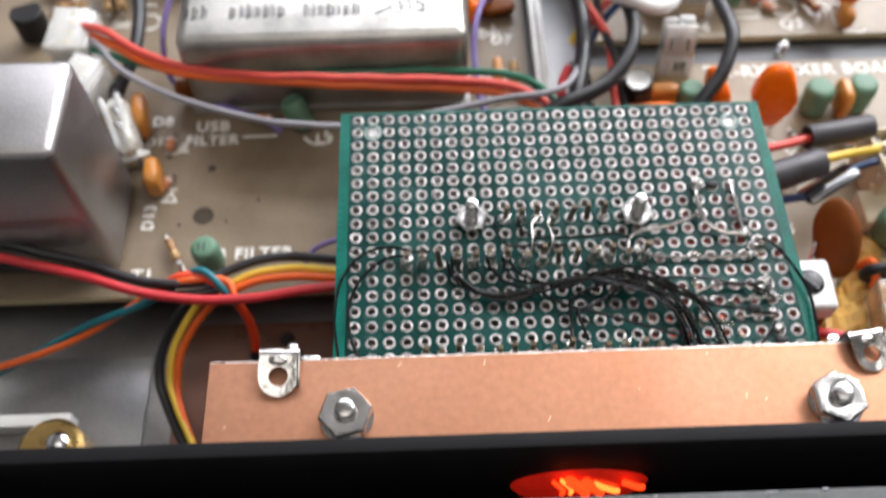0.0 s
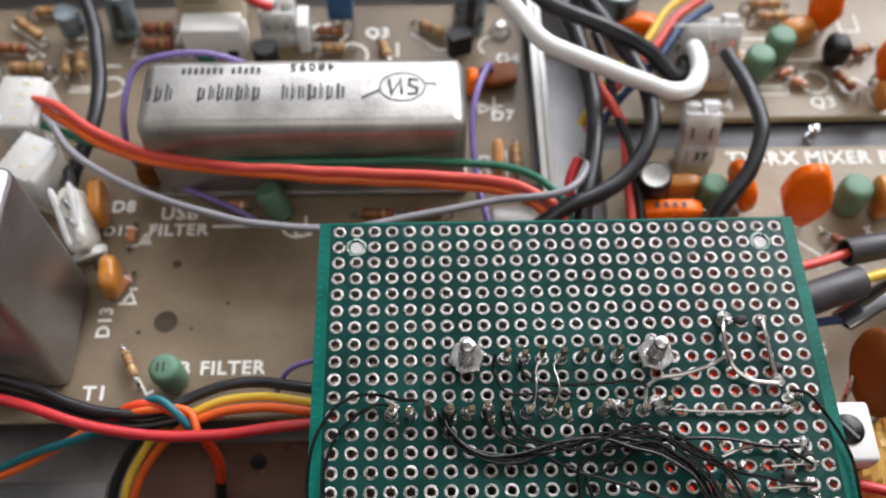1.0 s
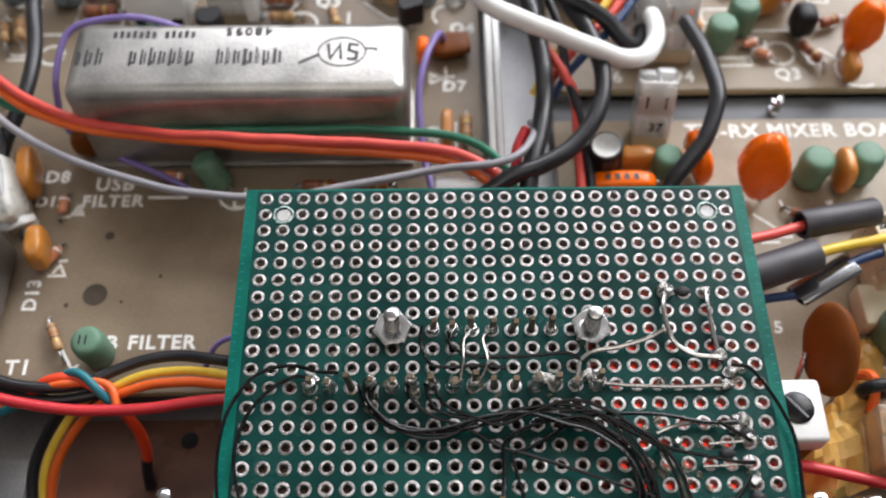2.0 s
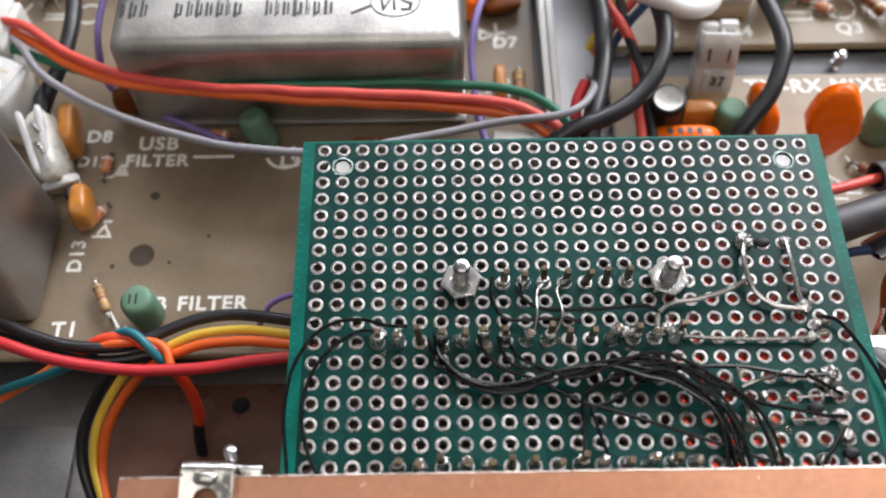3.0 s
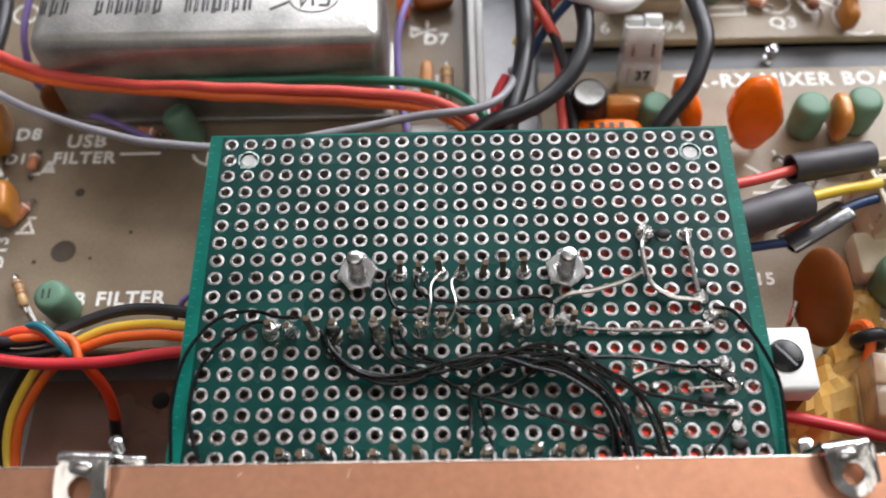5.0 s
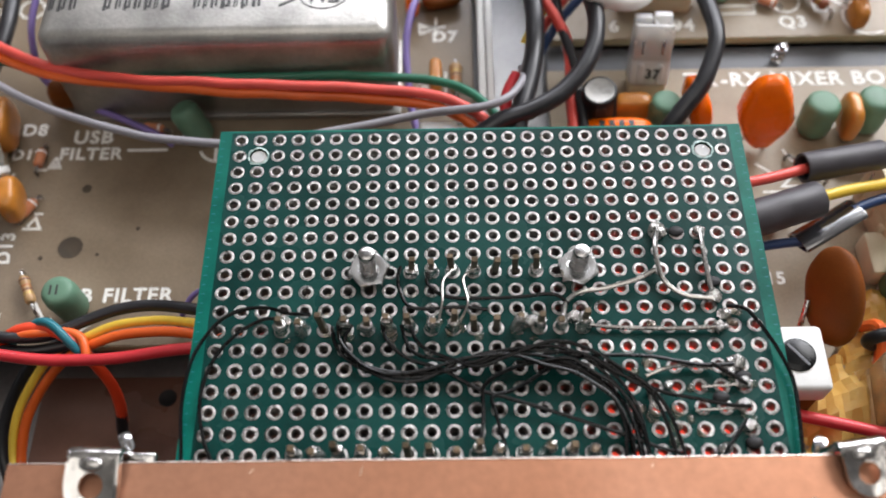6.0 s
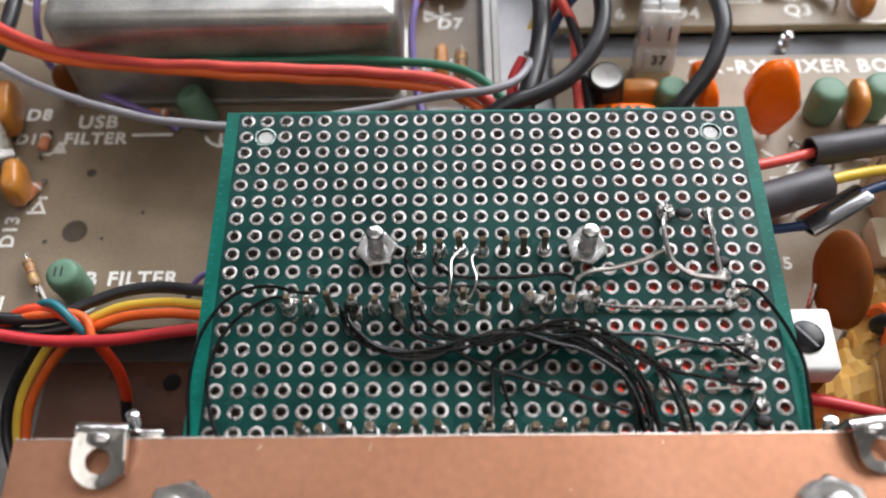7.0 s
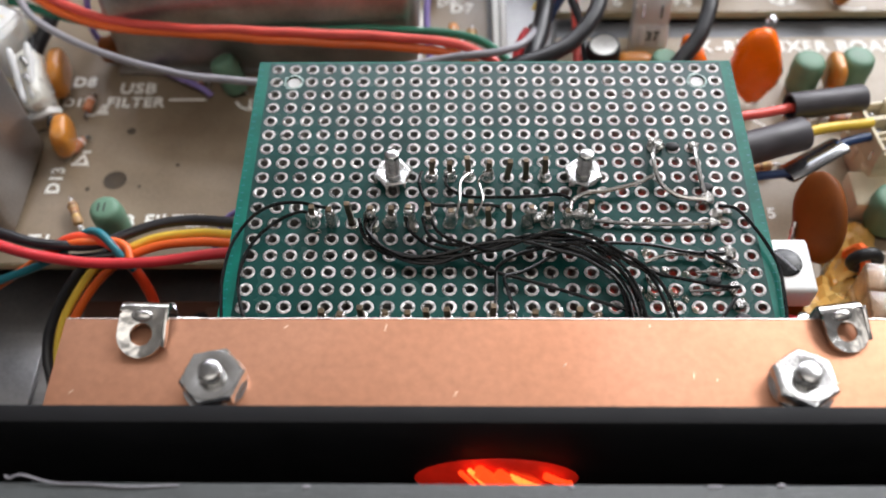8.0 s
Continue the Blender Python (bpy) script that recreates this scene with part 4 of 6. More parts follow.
def film(dx=48.2, dy=-9.2, dz=-1.4, grow=1.0, label="crumpled strip of amber insulating film on the board"):
    t = bmesh.new()
    rows = []
    for j in range(12):
        y, row = -7.6 + 13.2 * j / 11, []
        for i in range(13):
            x = -6.2 + 12.8 * i / 12
            fold = abs(noise.noise(Vector((x * 0.34 + y * 0.1 + dx, y * 0.16, 0.3)))) + 0.45 * abs(noise.noise(Vector((x * 0.7, y * 0.6 + x * 0.3, dy))))
            edge = 0.5 * noise.noise(Vector((x * 0.8, y * 0.8, 4.0)))
            row.append(t.verts.new((x + edge, y + 0.25 * x + edge, 6.8 - 0.085 * x * x - 5.2 * fold)))
        rows.append(row)
    for a, b in zip(rows, rows[1:]):
        for k in range(12):
            t.faces.new((a[k], a[k + 1], b[k + 1], b[k]))
    g = bmesh.ops.extrude_face_region(t, geom=t.faces[:])
    for v in [q for q in g["geom"] if isinstance(q, bmesh.types.BMVert)]:
        v.co.z += 0.18
    for v in t.verts:
        v.co = Vector((v.co.x * grow + dx, v.co.y * grow + dy, v.co.z * grow * grow + dz))
    return solo("amber_film", t, M_KAPTON, (dx, dy, 0), label, "film", smooth=20)


film()
film(54.5, 2.6, -1.0, 0.72, "flat strip of amber insulating film under the disc capacitor")
plug(55.0, -11.2, 1.5, 8.8, 8.4, 9.4, 84, 2, "clear peach-tinted nylon plug with metal contacts", 0, M_PEACH)


def ring_coil():
    e = thing("ring_coil", (54.4, -2.2, 0), "black ring coil standing on edge with a red core wire", "coil")
    t = bmesh.new()
    sweep(t, [(1.8 * math.cos(a), 0.6 * math.sin(a * 2) * 0.2, 4.6 + 1.8 * math.sin(a)) for a in [k * math.pi / 10 for k in range(20)]] + [(1.8, 0, 4.6)], 0.95, 12, 2)
    part("ring", t, M_EPOXY, e)
    part("core_wire", sweep(bmesh.new(), [(0.3, -2.2, 1.2), (0.2, 0, 4.2), (-0.2, 2.0, 5.0), (-0.6, 4, 0)], 0.8, 8, 4), M_ORANGE, e, "orange-red wire through the ring")
    part("foot", rod(bmesh.new(), (0, 0, 0), (0, 0, 1.4), 0.5, 8), M_EPOXY, e)
    return e


ring_coil()
wire("red_wire", [(30, -12.0, 6.0), (38, -13.4, 7.2), (46, -15.2, 7.4), (54, -17.2, 7.6), (60, -17.8, 7), (72, -17.6, 6)], 0.8, M_RED, "red wire running along the board's front")

# ---------------- things on the upper board ----------------
plug(31.8, 65.0, 2.6, 12.8, 5.0, 11.4, -2, 4, "four-way clear nylon plug with metal contacts", -24)
choke(48.0, 70.6, 7.0, 2.8)
choke(43.4, 66.6, 6.4, 2.8)
dipped_cap(21.6, 76.6, 4.6, 2.0, 2.6, M_DIPORANGE, "orange dipped capacitor lying behind the cables", -4)
dipped_cap(27.8, 70.0, 1.8, 3.2, 3.2, M_DIPORANGE, "orange dipped capacitor behind the nylon plug", 18)
dipped_cap(57.8, 78.0, 3.2, 2.6, 5.4, M_DIPORANGE, "orange dipped capacitor with black printing", -16, bars=2, taper=0.5)
dipped_cap(67.4, 64.4, 3.4, 2.6, 6.2, M_DIPORANGE, "orange dipped capacitor near the board's edge", -12, taper=0.62)
dipped_cap(52.6, 74.8, 3.6, 2.2, 2.6, M_AMBER, "amber dipped capacitor behind the orange one", 20)
dipped_cap(38.2, 68.4, 1.2, 3.4, 3.2, M_AMBER, "amber dipped capacitor beside the plug", 10)
dipped_cap(59.0, 69.6, 2.2, 2.6, 3.0, M_EPOXY, "black dipped capacitor on the upper board")
dipped_cap(65.6, 56.0 + 3, 1.4, 2.6, 2.4, M_AMBER, "small amber dipped capacitor at the board's edge")
resistor((46.6, 80.4), (52.6, 80.4), 1.6, 1.1)
resistor((45.6, 83.8), (52.0, 83.8), 1.6, 1.1)
resistor((58.6, 66.2), (61.4, 61.8), 1.6, 1.0, M_BODYRED)
resistor((63.0, 70.6), (66.8, 72.0), 1.6, 1.0, M_BODYRED)
glass_diode(51.6, 64.0, -28)
glass_diode(49.6, 66.6, 20)
electrolytic(18.0, 80.0, 4.2, 10, M_SLEEVE, "grey sleeved electrolytic capacitor behind the cables")
transistor(14.6, 90, 0)

# nylon plug standing in the gap between two boards
gap_plug = plug(28.2, 45.6, 2.6, 6.2, 4.6, 11.0, -3, 2, "clear nylon plug with a small printed number", -22)
lettering("37", 0, 0, 0, 2.2, gap_plug, M_INK, tilt=pose(0, 0, 2.6, -22, 0, 0) @ pose(-0.9, -2.9, 2.4, 90, 0, 0), depth=0.03)


def spring():
    pts = [(0.8 * math.cos(k * 0.9), 0.8 * math.sin(k * 0.9), 0.13 * k) for k in range(30)]
    t = sweep(bmesh.new(), [(x + 52.2, y + 53.2, z - 2.3) for x, y, z in pts], 0.28, 6, 2)
    rod(t, (52.2, 53.2, -2.4), (52.2, 53.2, 1.8), 0.4, 8)
    return solo("spring", t, M_STEEL, (52.2, 53.2, -2.4), "small bright coil spring in the gap between the boards", "spring")


spring()

# ---------------- wire bundles and cables ----------------
wire("red_wire", [(-91.0, 55.6, 9), (-88.4, 55.2, 9.8), (-85.5, 53.6, 11.6), (-80.5, 51.0, 12.5), (-72.5, 45.0, 12.5), (-62, 40.4, 13), (-51, 37.6, 14), (-38, 36.2, 14.6), (-24, 35.2, 14.6), (-12, 34.4, 14.2), (-6, 33.6, 14), (-2.6, 32.4, 13.6), (0.9, 30.4, 12.8), (2.6, 28.4, 11.2), (3.2, 27.4, 9.4)], 0.78, M_PINK, "pinkish red wire of the bundle in front of the can", group="bundle over the filter board")
wire("red_wire", [(-91.2, 53.8, 9), (-88.4, 53.6, 9.4), (-85.0, 52.4, 10.6), (-79.5, 48.8, 11.4), (-71.5, 43.2, 11.6), (-60, 39.2, 12.2), (-48, 36.8, 13.4), (-36, 35.2, 13.6), (-24, 34.5, 13.2), (-12, 33.6, 12.8), (-6, 32.6, 12.6), (-3, 31.2, 12.4), (-0.4, 29.6, 11.8), (1.2, 28.2, 10.4), (1.8, 27.2, 9)], 0.76, M_ORANGE, "orange wire of the bundle in front of the can", group="bundle over the filter board")
wire("green_wire", [(-91.4, 50.2, 8.6), (-88.4, 50.2, 8.8), (-85, 50.0, 9.4), (-76.6, 46.4, 9.6), (-66, 42.6, 10), (-52, 40.8, 10.6), (-36, 40.2, 11), (-20, 39.8, 11.4), (-10.6, 39.0, 11.8), (-4.4, 37.4, 12.2), (-0.2, 34.8, 12.4), (2.8, 31.4, 12), (3.9, 28.2, 10.6), (4.2, 26.6, 8.4)], 0.7, M_GREENW, "dark green wire of the bundle in front of the can", group="bundle over the filter board")
wire("grey_wire", [(-91.2, 52.0, 9), (-88.4, 52.0, 9.2), (-85, 51.4, 10.4), (-81.5, 47.6, 12), (-77.5, 42.4, 12.6), (-72.4, 38.2, 12.6), (-64, 33.6, 12.4), (-55, 30.1, 12.4), (-46, 27.5, 12.8), (-37.5, 26.3, 12.8), (-29, 26.9, 12.6), (-20.5, 28.6, 12.5), (-9.4, 30.2, 13.4), (-3.0, 30.3, 14.8), (1.8, 30.9, 15.2), (4.9, 33.1, 14.6), (6.8, 36.4, 13.4), (7.6, 39.6, 12), (7.2, 42.0, 10.0)], 0.62, M_GREYW, "grey wire looping across the filter board")
wire("purple_wire", [(-48.6, 35.6, 0.2), (-50.6, 36.6, 1.2), (-56, 39.0, 1.9), (-61, 41.3, 2.2), (-66, 43.7, 2.8), (-69.6, 45.6, 5.4), (-70.2, 49.0, 11), (-69.4, 53.4, 14), (-68.0, 57.0, 15.6), (-64.4, 58.6, 16.4), (-56.0, 59.4, 16.4), (-49, 60.6, 11), (-46, 63.4, 2)], 0.55, M_PURPLE, "thin purple wire rising from the board round the can's end")
wire("purple_wire", [(-6.6, 67.0, 2), (-7.6, 64.0, 7), (-9.6, 58.0, 8.4), (-10.5, 53.0, 8), (-10.8, 47.4, 6), (-10.2, 40.0, 4), (-8.8, 34, 3), (-7.4, 29, 1.2)], 0.6, M_PURPLE, "purple wire down the can's side")
wire("black_coax", [(-84.6, 85.6, 9), (-82.6, 80.4, 9), (-79.8, 73.0, 9), (-78.2, 66.2, 8.6), (-76.9, 59.6, 8.2), (-76.6, 53.6, 8), (-77.4, 48.0, 7), (-79.4, 43.6, 5), (-80.6, 40.6, 3.2)], 1.35, M_BLACKWIRE, "thick black coaxial cable across the filter board", "cable")
wire("black_wire", [(-80.5, 44.0, 6.2), (-79.2, 40.4, 6.4), (-78.2, 36.0, 8)], 1.0, M_BLACKWIRE, "short black wire into the nylon plug")
wire("white_wire", [(-8.4, 64.6, 27.5), (-5.4, 61.0, 26.4), (-0.2, 54.6, 24.4), (5.4, 52.8, 22.2), (11.3, 51.9, 20), (17.0, 51.3, 17.4), (21.8, 51.2, 15), (26.2, 52.8, 13.6), (28.7, 56.8, 12.6), (29.3, 61.2, 12), (29.4, 64.6, 10.6)], 1.55, M_WHITEW, "thick white wire curving into the four-way plug", steps=10)
wire("black_coax", [(-2.6, 70.2, 23), (1.3, 65.4, 22), (7.4, 63.0, 20.4), (14.8, 61.2, 18), (20.4, 60.0, 14.4), (24.4, 57.2, 11.6), (27.0, 59.0, 9.6), (28.0, 63.4, 8)], 1.45, M_BLACKWIRE, "black coaxial cable curving into the four-way plug", "cable")
wire("black_coax", [(4.6, 76, 15), (6.2, 69.6, 14.6), (8.2, 61.0, 14), (9.5, 52.0, 13), (9.4, 45.0, 12.6), (8.2, 38.0, 12.2), (6.4, 31.6, 11.6), (5.6, 25, 9)], 1.5, M_BLACKWIRE, "black coaxial cable running between the boards", "cable")
wire("black_coax", [(9.8, 72, 16), (13.6, 64.2, 15.6), (17.0, 57.2, 15), (18.7, 50.6, 14.6), (18.4, 44.6, 14), (16.4, 39.4, 13.2), (12.9, 35.2, 12.6), (8.2, 32.0, 12.4), (3.0, 29.8, 12.4), (-1.6, 27.0, 11)], 1.4, M_BLACKWIRE, "black coaxial cable looping down to the perforated board", "cable")
wire("black_coax", [(34.8, 62.4, 11.6), (35.5, 59.0, 12), (36.3, 55.4, 12.6), (37.0, 50.4, 13.2), (37.2, 45.8, 13.6), (36.6, 42.2, 13.4), (34.3, 37.2, 12), (30.6, 32.9, 10), (28.4, 30.4, 8), (26.6, 26.4, 5)], 1.35, M_BLACKWIRE, "black coaxial cable looping from the plug to the mixer board", "cable")
wire("black_wire", [(11.6, 67, 12), (13.0, 60, 11.4), (13.6, 52.0, 10.8), (14.8, 46.6, 10), (16.0, 40.0, 8.2), (16.4, 33, 6.6), (16.4, 27, 4)], 0.8, M_BLACKWIRE, "thin black wire beside the pink one")
wire("pink_wire", [(7.6, 60.5, 12.6), (10.9, 54.6, 12.2), (13.4, 50.8, 11), (14.7, 47.6, 10), (15.0, 42.0, 8.4), (14.8, 36.4, 7), (14.8, 31.4, 6), (14.8, 26, 4)], 0.85, M_PINK, "pink wire running down between the boards")
wire("yellow_wire", [(8.6, 51.6, 5), (12.0, 56.0, 9), (16.4, 60.4, 11.4), (20.9, 65.4, 12), (25.2, 72.0, 12.4), (30.8, 76.2, 12.6)], 0.75, M_YELLOW, "yellow wire of a small ribbon", group="ribbon of thin wires")
wire("pink_wire", [(9.6, 50.2, 5), (13.2, 54.6, 9), (17.6, 58.9, 11.4), (22.2, 63.7, 12), (26.6, 70.2, 12.4), (32.0, 74.4, 12.6)], 0.75, M_PINK, "pink wire of a small ribbon", group="ribbon of thin wires")
wire("blue_wire", [(10.6, 48.8, 5), (14.4, 53.2, 9), (19.0, 57.4, 11.4), (23.4, 62.2, 12), (27.8, 68.6, 12.4), (33.4, 72.6, 12.6)], 0.75, M_BLUE, "dark blue wire of a small ribbon", group="ribbon of thin wires")
wire("red_wire", [(-58.6, 84, 15), (-54.0, 79.2, 12), (-50.0, 76.4, 11), (-47.4, 76.6, 9.5)], 0.9, M_RED, "red wire bent into a plug behind the can")
wire("red_wire", [(4.6, 33.6, 8), (4.9, 37.2, 9.6), (6.4, 40.6, 10.2)], 0.9, M_RED, "short red wire beside the cable")

solo("clear_junction", box(bmesh.new(), -8.6, 2.0, 27.4, 31.0, 8.4, 11.6, 0.7, 3), M_NYLON, (-3, 29, 8.4), "clear plastic wire junction where the bundle ends", "connector")
solo("junction_foot", box(bmesh.new(), -7.6, -0.6, 28.0, 30.4, 0.02, 8.4, 0.3), M_CREAM, (-4, 29, 0), "cream socket below the clear junction", "socket")
for k in range(5):
    solo("solder_lump", dip(bmesh.new(), 0.8, 0.7, 0.6, pose(-2.2 + 0.9 * k, 30.2 + 0.3 * math.sin(k * 2), 11.8), 0.9, 1, 12, 8, 0.7), M_SOLDER, (-2.2 + 0.9 * k, 30.2, 11.3), "bright solder on the clear junction", "solder")

# harness at the front of the filter board
wire("red_wire", [(-100, 3.8, 12.5), (-90.4, 1.8, 12), (-79, -0.5, 10.4), (-71, -3.2, 9.8), (-62.8, -5.0, 9.2), (-55, -5.7, 9.2), (-47, -5.6, 9.8), (-38.8, -5.0, 10.6), (-28, -3.8, 11)], 0.8, M_RED, "pinkish red wire across the board's front edge", group="front harness")
wire("black_wire", [(-102, 8.0, 9), (-92, 5.6, 10), (-85, 4.2, 9), (-78.2, 2.7, 8), (-72, 0.2, 8), (-67.2, -1.4, 8), (-62.6, -1.8, 8), (-58.4, -1.2, 7.6), (-54.6, 0.6, 7.4), (-49.6, 2.4, 7.6), (-44.6, 2.8, 8), (-38.6, 1.6, 9), (-31, -0.2, 10)], 0.82, M_BLACKWIRE, "black wire arching along the board's front edge", group="front harness")
wire("black_wire", [(-100, 4.0, 6), (-88, 3.0, 6.5), (-78, 1.0, 6.5), (-69, -2.2, 6.6), (-62, -3.2, 6.4), (-56, -2.0, 6)], 0.82, M_BLACKWIRE, "black wire below the red one", group="front harness")
wire("yellow_wire", [(-58.2, -31, -8.4), (-60.9, -24.2, -6.4), (-63.8, -18.2, -5), (-65.2, -14.0, -3.6), (-64.4, -9.4, -0.6), (-61.4, -5.4, 2.6), (-58.0, -2.4, 5), (-54.4, -1.4, 6.4), (-50.0, 0.2, 7.2), (-45.0, 0.6, 7.8), (-39.6, -0.2, 8.8), (-32, -1.8, 9.6)], 0.64, M_YELLOW, "yellow wire looping down to the chassis", group="front harness")
wire("orange_wire", [(-58.0, -31, -8.4), (-60.8, -24.4, -6.6), (-63.2, -18.6, -5.2), (-64.1, -14.6, -4), (-63.1, -10.0, -1), (-60.4, -6.4, 2), (-56.6, -3.8, 5), (-53.0, -2.4, 6.6), (-48.6, -1.3, 7.6), (-43.4, -1.3, 8.2), (-38.6, -1.9, 8.8), (-31, -3.0, 9.4)], 0.7, M_ORANGE, "orange wire looping down to the chassis", group="front harness")
wire("black_wire", [(-59.6, -31, -9), (-62.4, -24.2, -7.4), (-65.6, -18.0, -6.4), (-67.2, -13.6, -5), (-66.6, -9.0, -2), (-63.8, -5.0, 1.4), (-60.4, -2.4, 4), (-57, -0.8, 5.4)], 0.82, M_BLACKWIRE, "black wire looping down to the chassis", group="front harness")
wire("orange_wire", [(-66.4, -2.6, 6), (-62.6, -0.8, 8), (-58.8, -0.6, 8.4), (-55.2, -2.2, 7.6), (-52.5, -4.4, 4.4), (-51.3, -5.8, 0.4), (-51.1, -7.2, -3), (-51.6, -8.6, -6.4)], 0.82, M_REDORANGE, "red-orange wire bending down through the chassis", group="front harness")
wire("black_wire", [(-51.4, -8.0, -5), (-51.8, -9.4, -7.2), (-51.8, -11, -9.6)], 0.86, M_BLACKWIRE, "black wire end going down to the chassis", group="front harness")


def twisted(name, base, r, material, phase, label):
    pts, line = [], curve_points(base, 10)
    for i, q in enumerate(line):
        a = i * 0.16 + phase
        pts.append(q + Vector((0.25 * math.cos(a), 0.75 * math.cos(a), 0.75 * math.sin(a))))
    return solo(name, sweep(bmesh.new(), pts, r, 10, 2), material, tuple(pts[0]), label, "wire", "twisted pair")


PAIR = [(-104, -13.8, -5), (-94.4, -10.6, -4), (-84.6, -7.2, -2), (-76.0, -4.6, 1), (-68.4, -2.6, 4.4), (-64.2, -1.6, 6.6), (-60.0, -0.7, 8.6), (-56.6, -1.2, 8.8), (-54.0, -2.8, 7.8), (-52.6, -4.8, 6.6)]
twisted("orange_wire", PAIR, 0.62, M_ORANGE, 0.0, "orange wire of a twisted pair")
twisted("teal_wire", PAIR, 0.62, M_TEAL, math.pi, "teal wire of a twisted pair")
wire("purple_wire", [(-43.0, 2.6, 1), (-41.6, 5.2, 3.4), (-39.4, 6.6, 5), (-33, 7.4, 7)], 0.42, M_PURPLE, "thin dark purple wire end")

# ---------------- small hardware on the chassis ----------------
def bushing():
    e = thing("brass_bushing", (-83.2, -25.4, -9.2), "brass bushing with a bright screw on the chassis floor", "bushing")
    part("sleeve", lathe(bmesh.new(), [(0, 0), (5.2, 0), (5.4, 0.4), (5.4, 5.6), (4.6, 6.4), (0, 6.4)], pose(0, 0, 0), 24), M_BRASS, e)
    part("screw_head", lathe(bmesh.new(), [(0, 6.3), (1.9, 6.3), (1.8, 7.4), (1.0, 8.0), (0, 8.1)], pose(1.6, 0.6, 0), 18), M_STEEL, e, "bright screw head")
    return e


bushing()
tagged(slab("white_strip", -112, -81.5, -20.6, -18.4, -9.2, -5.2, M_WHITE, "white plastic strip standing on the chassis floor", 0.3, ""), category="strip")

# ---------------- perforated board ----------------
P = 2.54
Z = 21.5                     # its upper face


def gx(c):
    return (c - 12.5) * P


def gy(r):
    return (8 - r) * P


COLS, ROWS_N = 26, 20
Y_TOP, Y_BOT, X_HALF = 21.9, gy(19) - 1.6, 34.65
MOUNT = {(1, 1), (24, 1)}
perf = thing("perforated_board", (0, 0, Z), "green perforated prototype board with tinned pads, hand wired", "circuit board")


def perf_sheet():
    """The sheet with a real hole in each cell."""
    verts, faces, t = [], [], 1.6
    n = 12
    for c in range(COLS):
        for r in range(ROWS_N):
            rad = 1.22 if (c, r) in MOUNT else 0.6
            cx, cy, b = gx(c), gy(r), len(verts)
            for ring, z in ((1, 0), (0, 0), (0, -t), (1, -t)):
                for k in range(n):
                    a = 2 * math.pi * k / n + math.pi / 4
                    co, si = math.cos(a), math.sin(a)
                    s = (P / 2) / max(abs(co), abs(si)) if ring else rad
                    verts.append((cx + co * s, cy + si * s, z))
            for q in range(3):
                for k in range(n):
                    p = (k + 1) % n
                    faces.append((b + q * n + k, b + q * n + p, b + (q + 1) * n + p, b + (q + 1) * n + k))
    t2 = bmesh.new()
    vs = [t2.verts.new(v) for v in verts]
    for f in faces:
        t2.faces.new([vs[i] for i in f])
    bmesh.ops.remove_doubles(t2, verts=t2.verts[:], dist=0.002)
    xa, xb, ya, yb = gx(0) - P / 2, gx(25) + P / 2, gy(19) - P / 2, gy(0) + P / 2
    for q in ((-X_HALF, xa, Y_BOT, Y_TOP), (xb, X_HALF, Y_BOT, Y_TOP), (xa, xb, yb, Y_TOP), (xa, xb, Y_BOT, ya)):
        part("bare_margin", box(bmesh.new(), q[0], q[1], q[2], q[3], -t, 0), M_MARGIN, perf, "pad-free green edge strip, paler for light showing through it")
    return t2


part("green_sheet", perf_sheet(), M_GREEN, perf, "green lacquered fibre sheet", 30)
for s in (1, 24):
    rim = lathe(bmesh.new(), [(1.2, -0.1), (1.2, 0.04), (1.34, 0.07), (1.5, 0.05), (1.62, 0.005)], pose(gx(s), gy(1), 0), 28)
    for v in rim.verts:
        d = Vector((v.co.x - gx(s), v.co.y - gy(1), 0))
        if d.length > 1.25:
            v.co -= d * (0.12 + 0.16 * noise.noise(d * 2.6 + Vector((s, 0, 0))))
            v.co.z += 0.06 * max(0, noise.noise(d * 4))
    part("mount_ring", rim, M_FRAY, perf, "pale frayed rim of the mounting hole")

for c in (1, 24):
    solo("nylon_post", lathe(bmesh.new(), [(0, 0), (3, 0), (3, 1), (1.9, 1.4), (1.9, 19.4), (1.1, 19.6), (1.1, 21.15), (0.9, 21.3), (0, 21.25)], pose(gx(c), gy(1), 0.05), 18),
         M_CLEAR, (gx(c), gy(1), 0.05), "milky nylon post holding up the perforated board", "post")
NUTS = {(7, 8), (17, 8)}
PAD_PROFILE = [(0.53, -1.55), (0.53, -0.02), (0.59, 0.06), (0.68, 0.045), (0.84, 0.06), (0.94, 0.01)]
pad_mesh = finish("pad", lathe(bmesh.new(), PAD_PROFILE, None, 16), M_PAD, 80)
far_pads = bmesh.new()
for r in range(ROWS_N):
    for c in range(COLS):
        if (c, r) in MOUNT | NUTS:
            continue
        if 7 <= r <= 17:
            ob = new("pad", pad_mesh)
            ob.parent = perf
            ob.location = (gx(c) * 0.001, gy(r) * 0.001, 0)
            ob.rotation_euler = (0, 0, (c * 7 + r * 3) % 11)
        else:
            lathe(far_pads, PAD_PROFILE, pose(gx(c), gy(r), 0), 14)
tagged(part("pad_field", far_pads, M_PAD, perf, "", 80), kind="stuff")
# fine score marks along both long edges
scores = bmesh.new()
for r in range(ROWS_N * 2):
    for s in (-1, 1):
        box(scores, s * 34.15 - 0.22, s * 34.15 + 0.22, gy(r / 2) - 0.05, gy(r / 2) + 0.05, 0.0, 0.02)
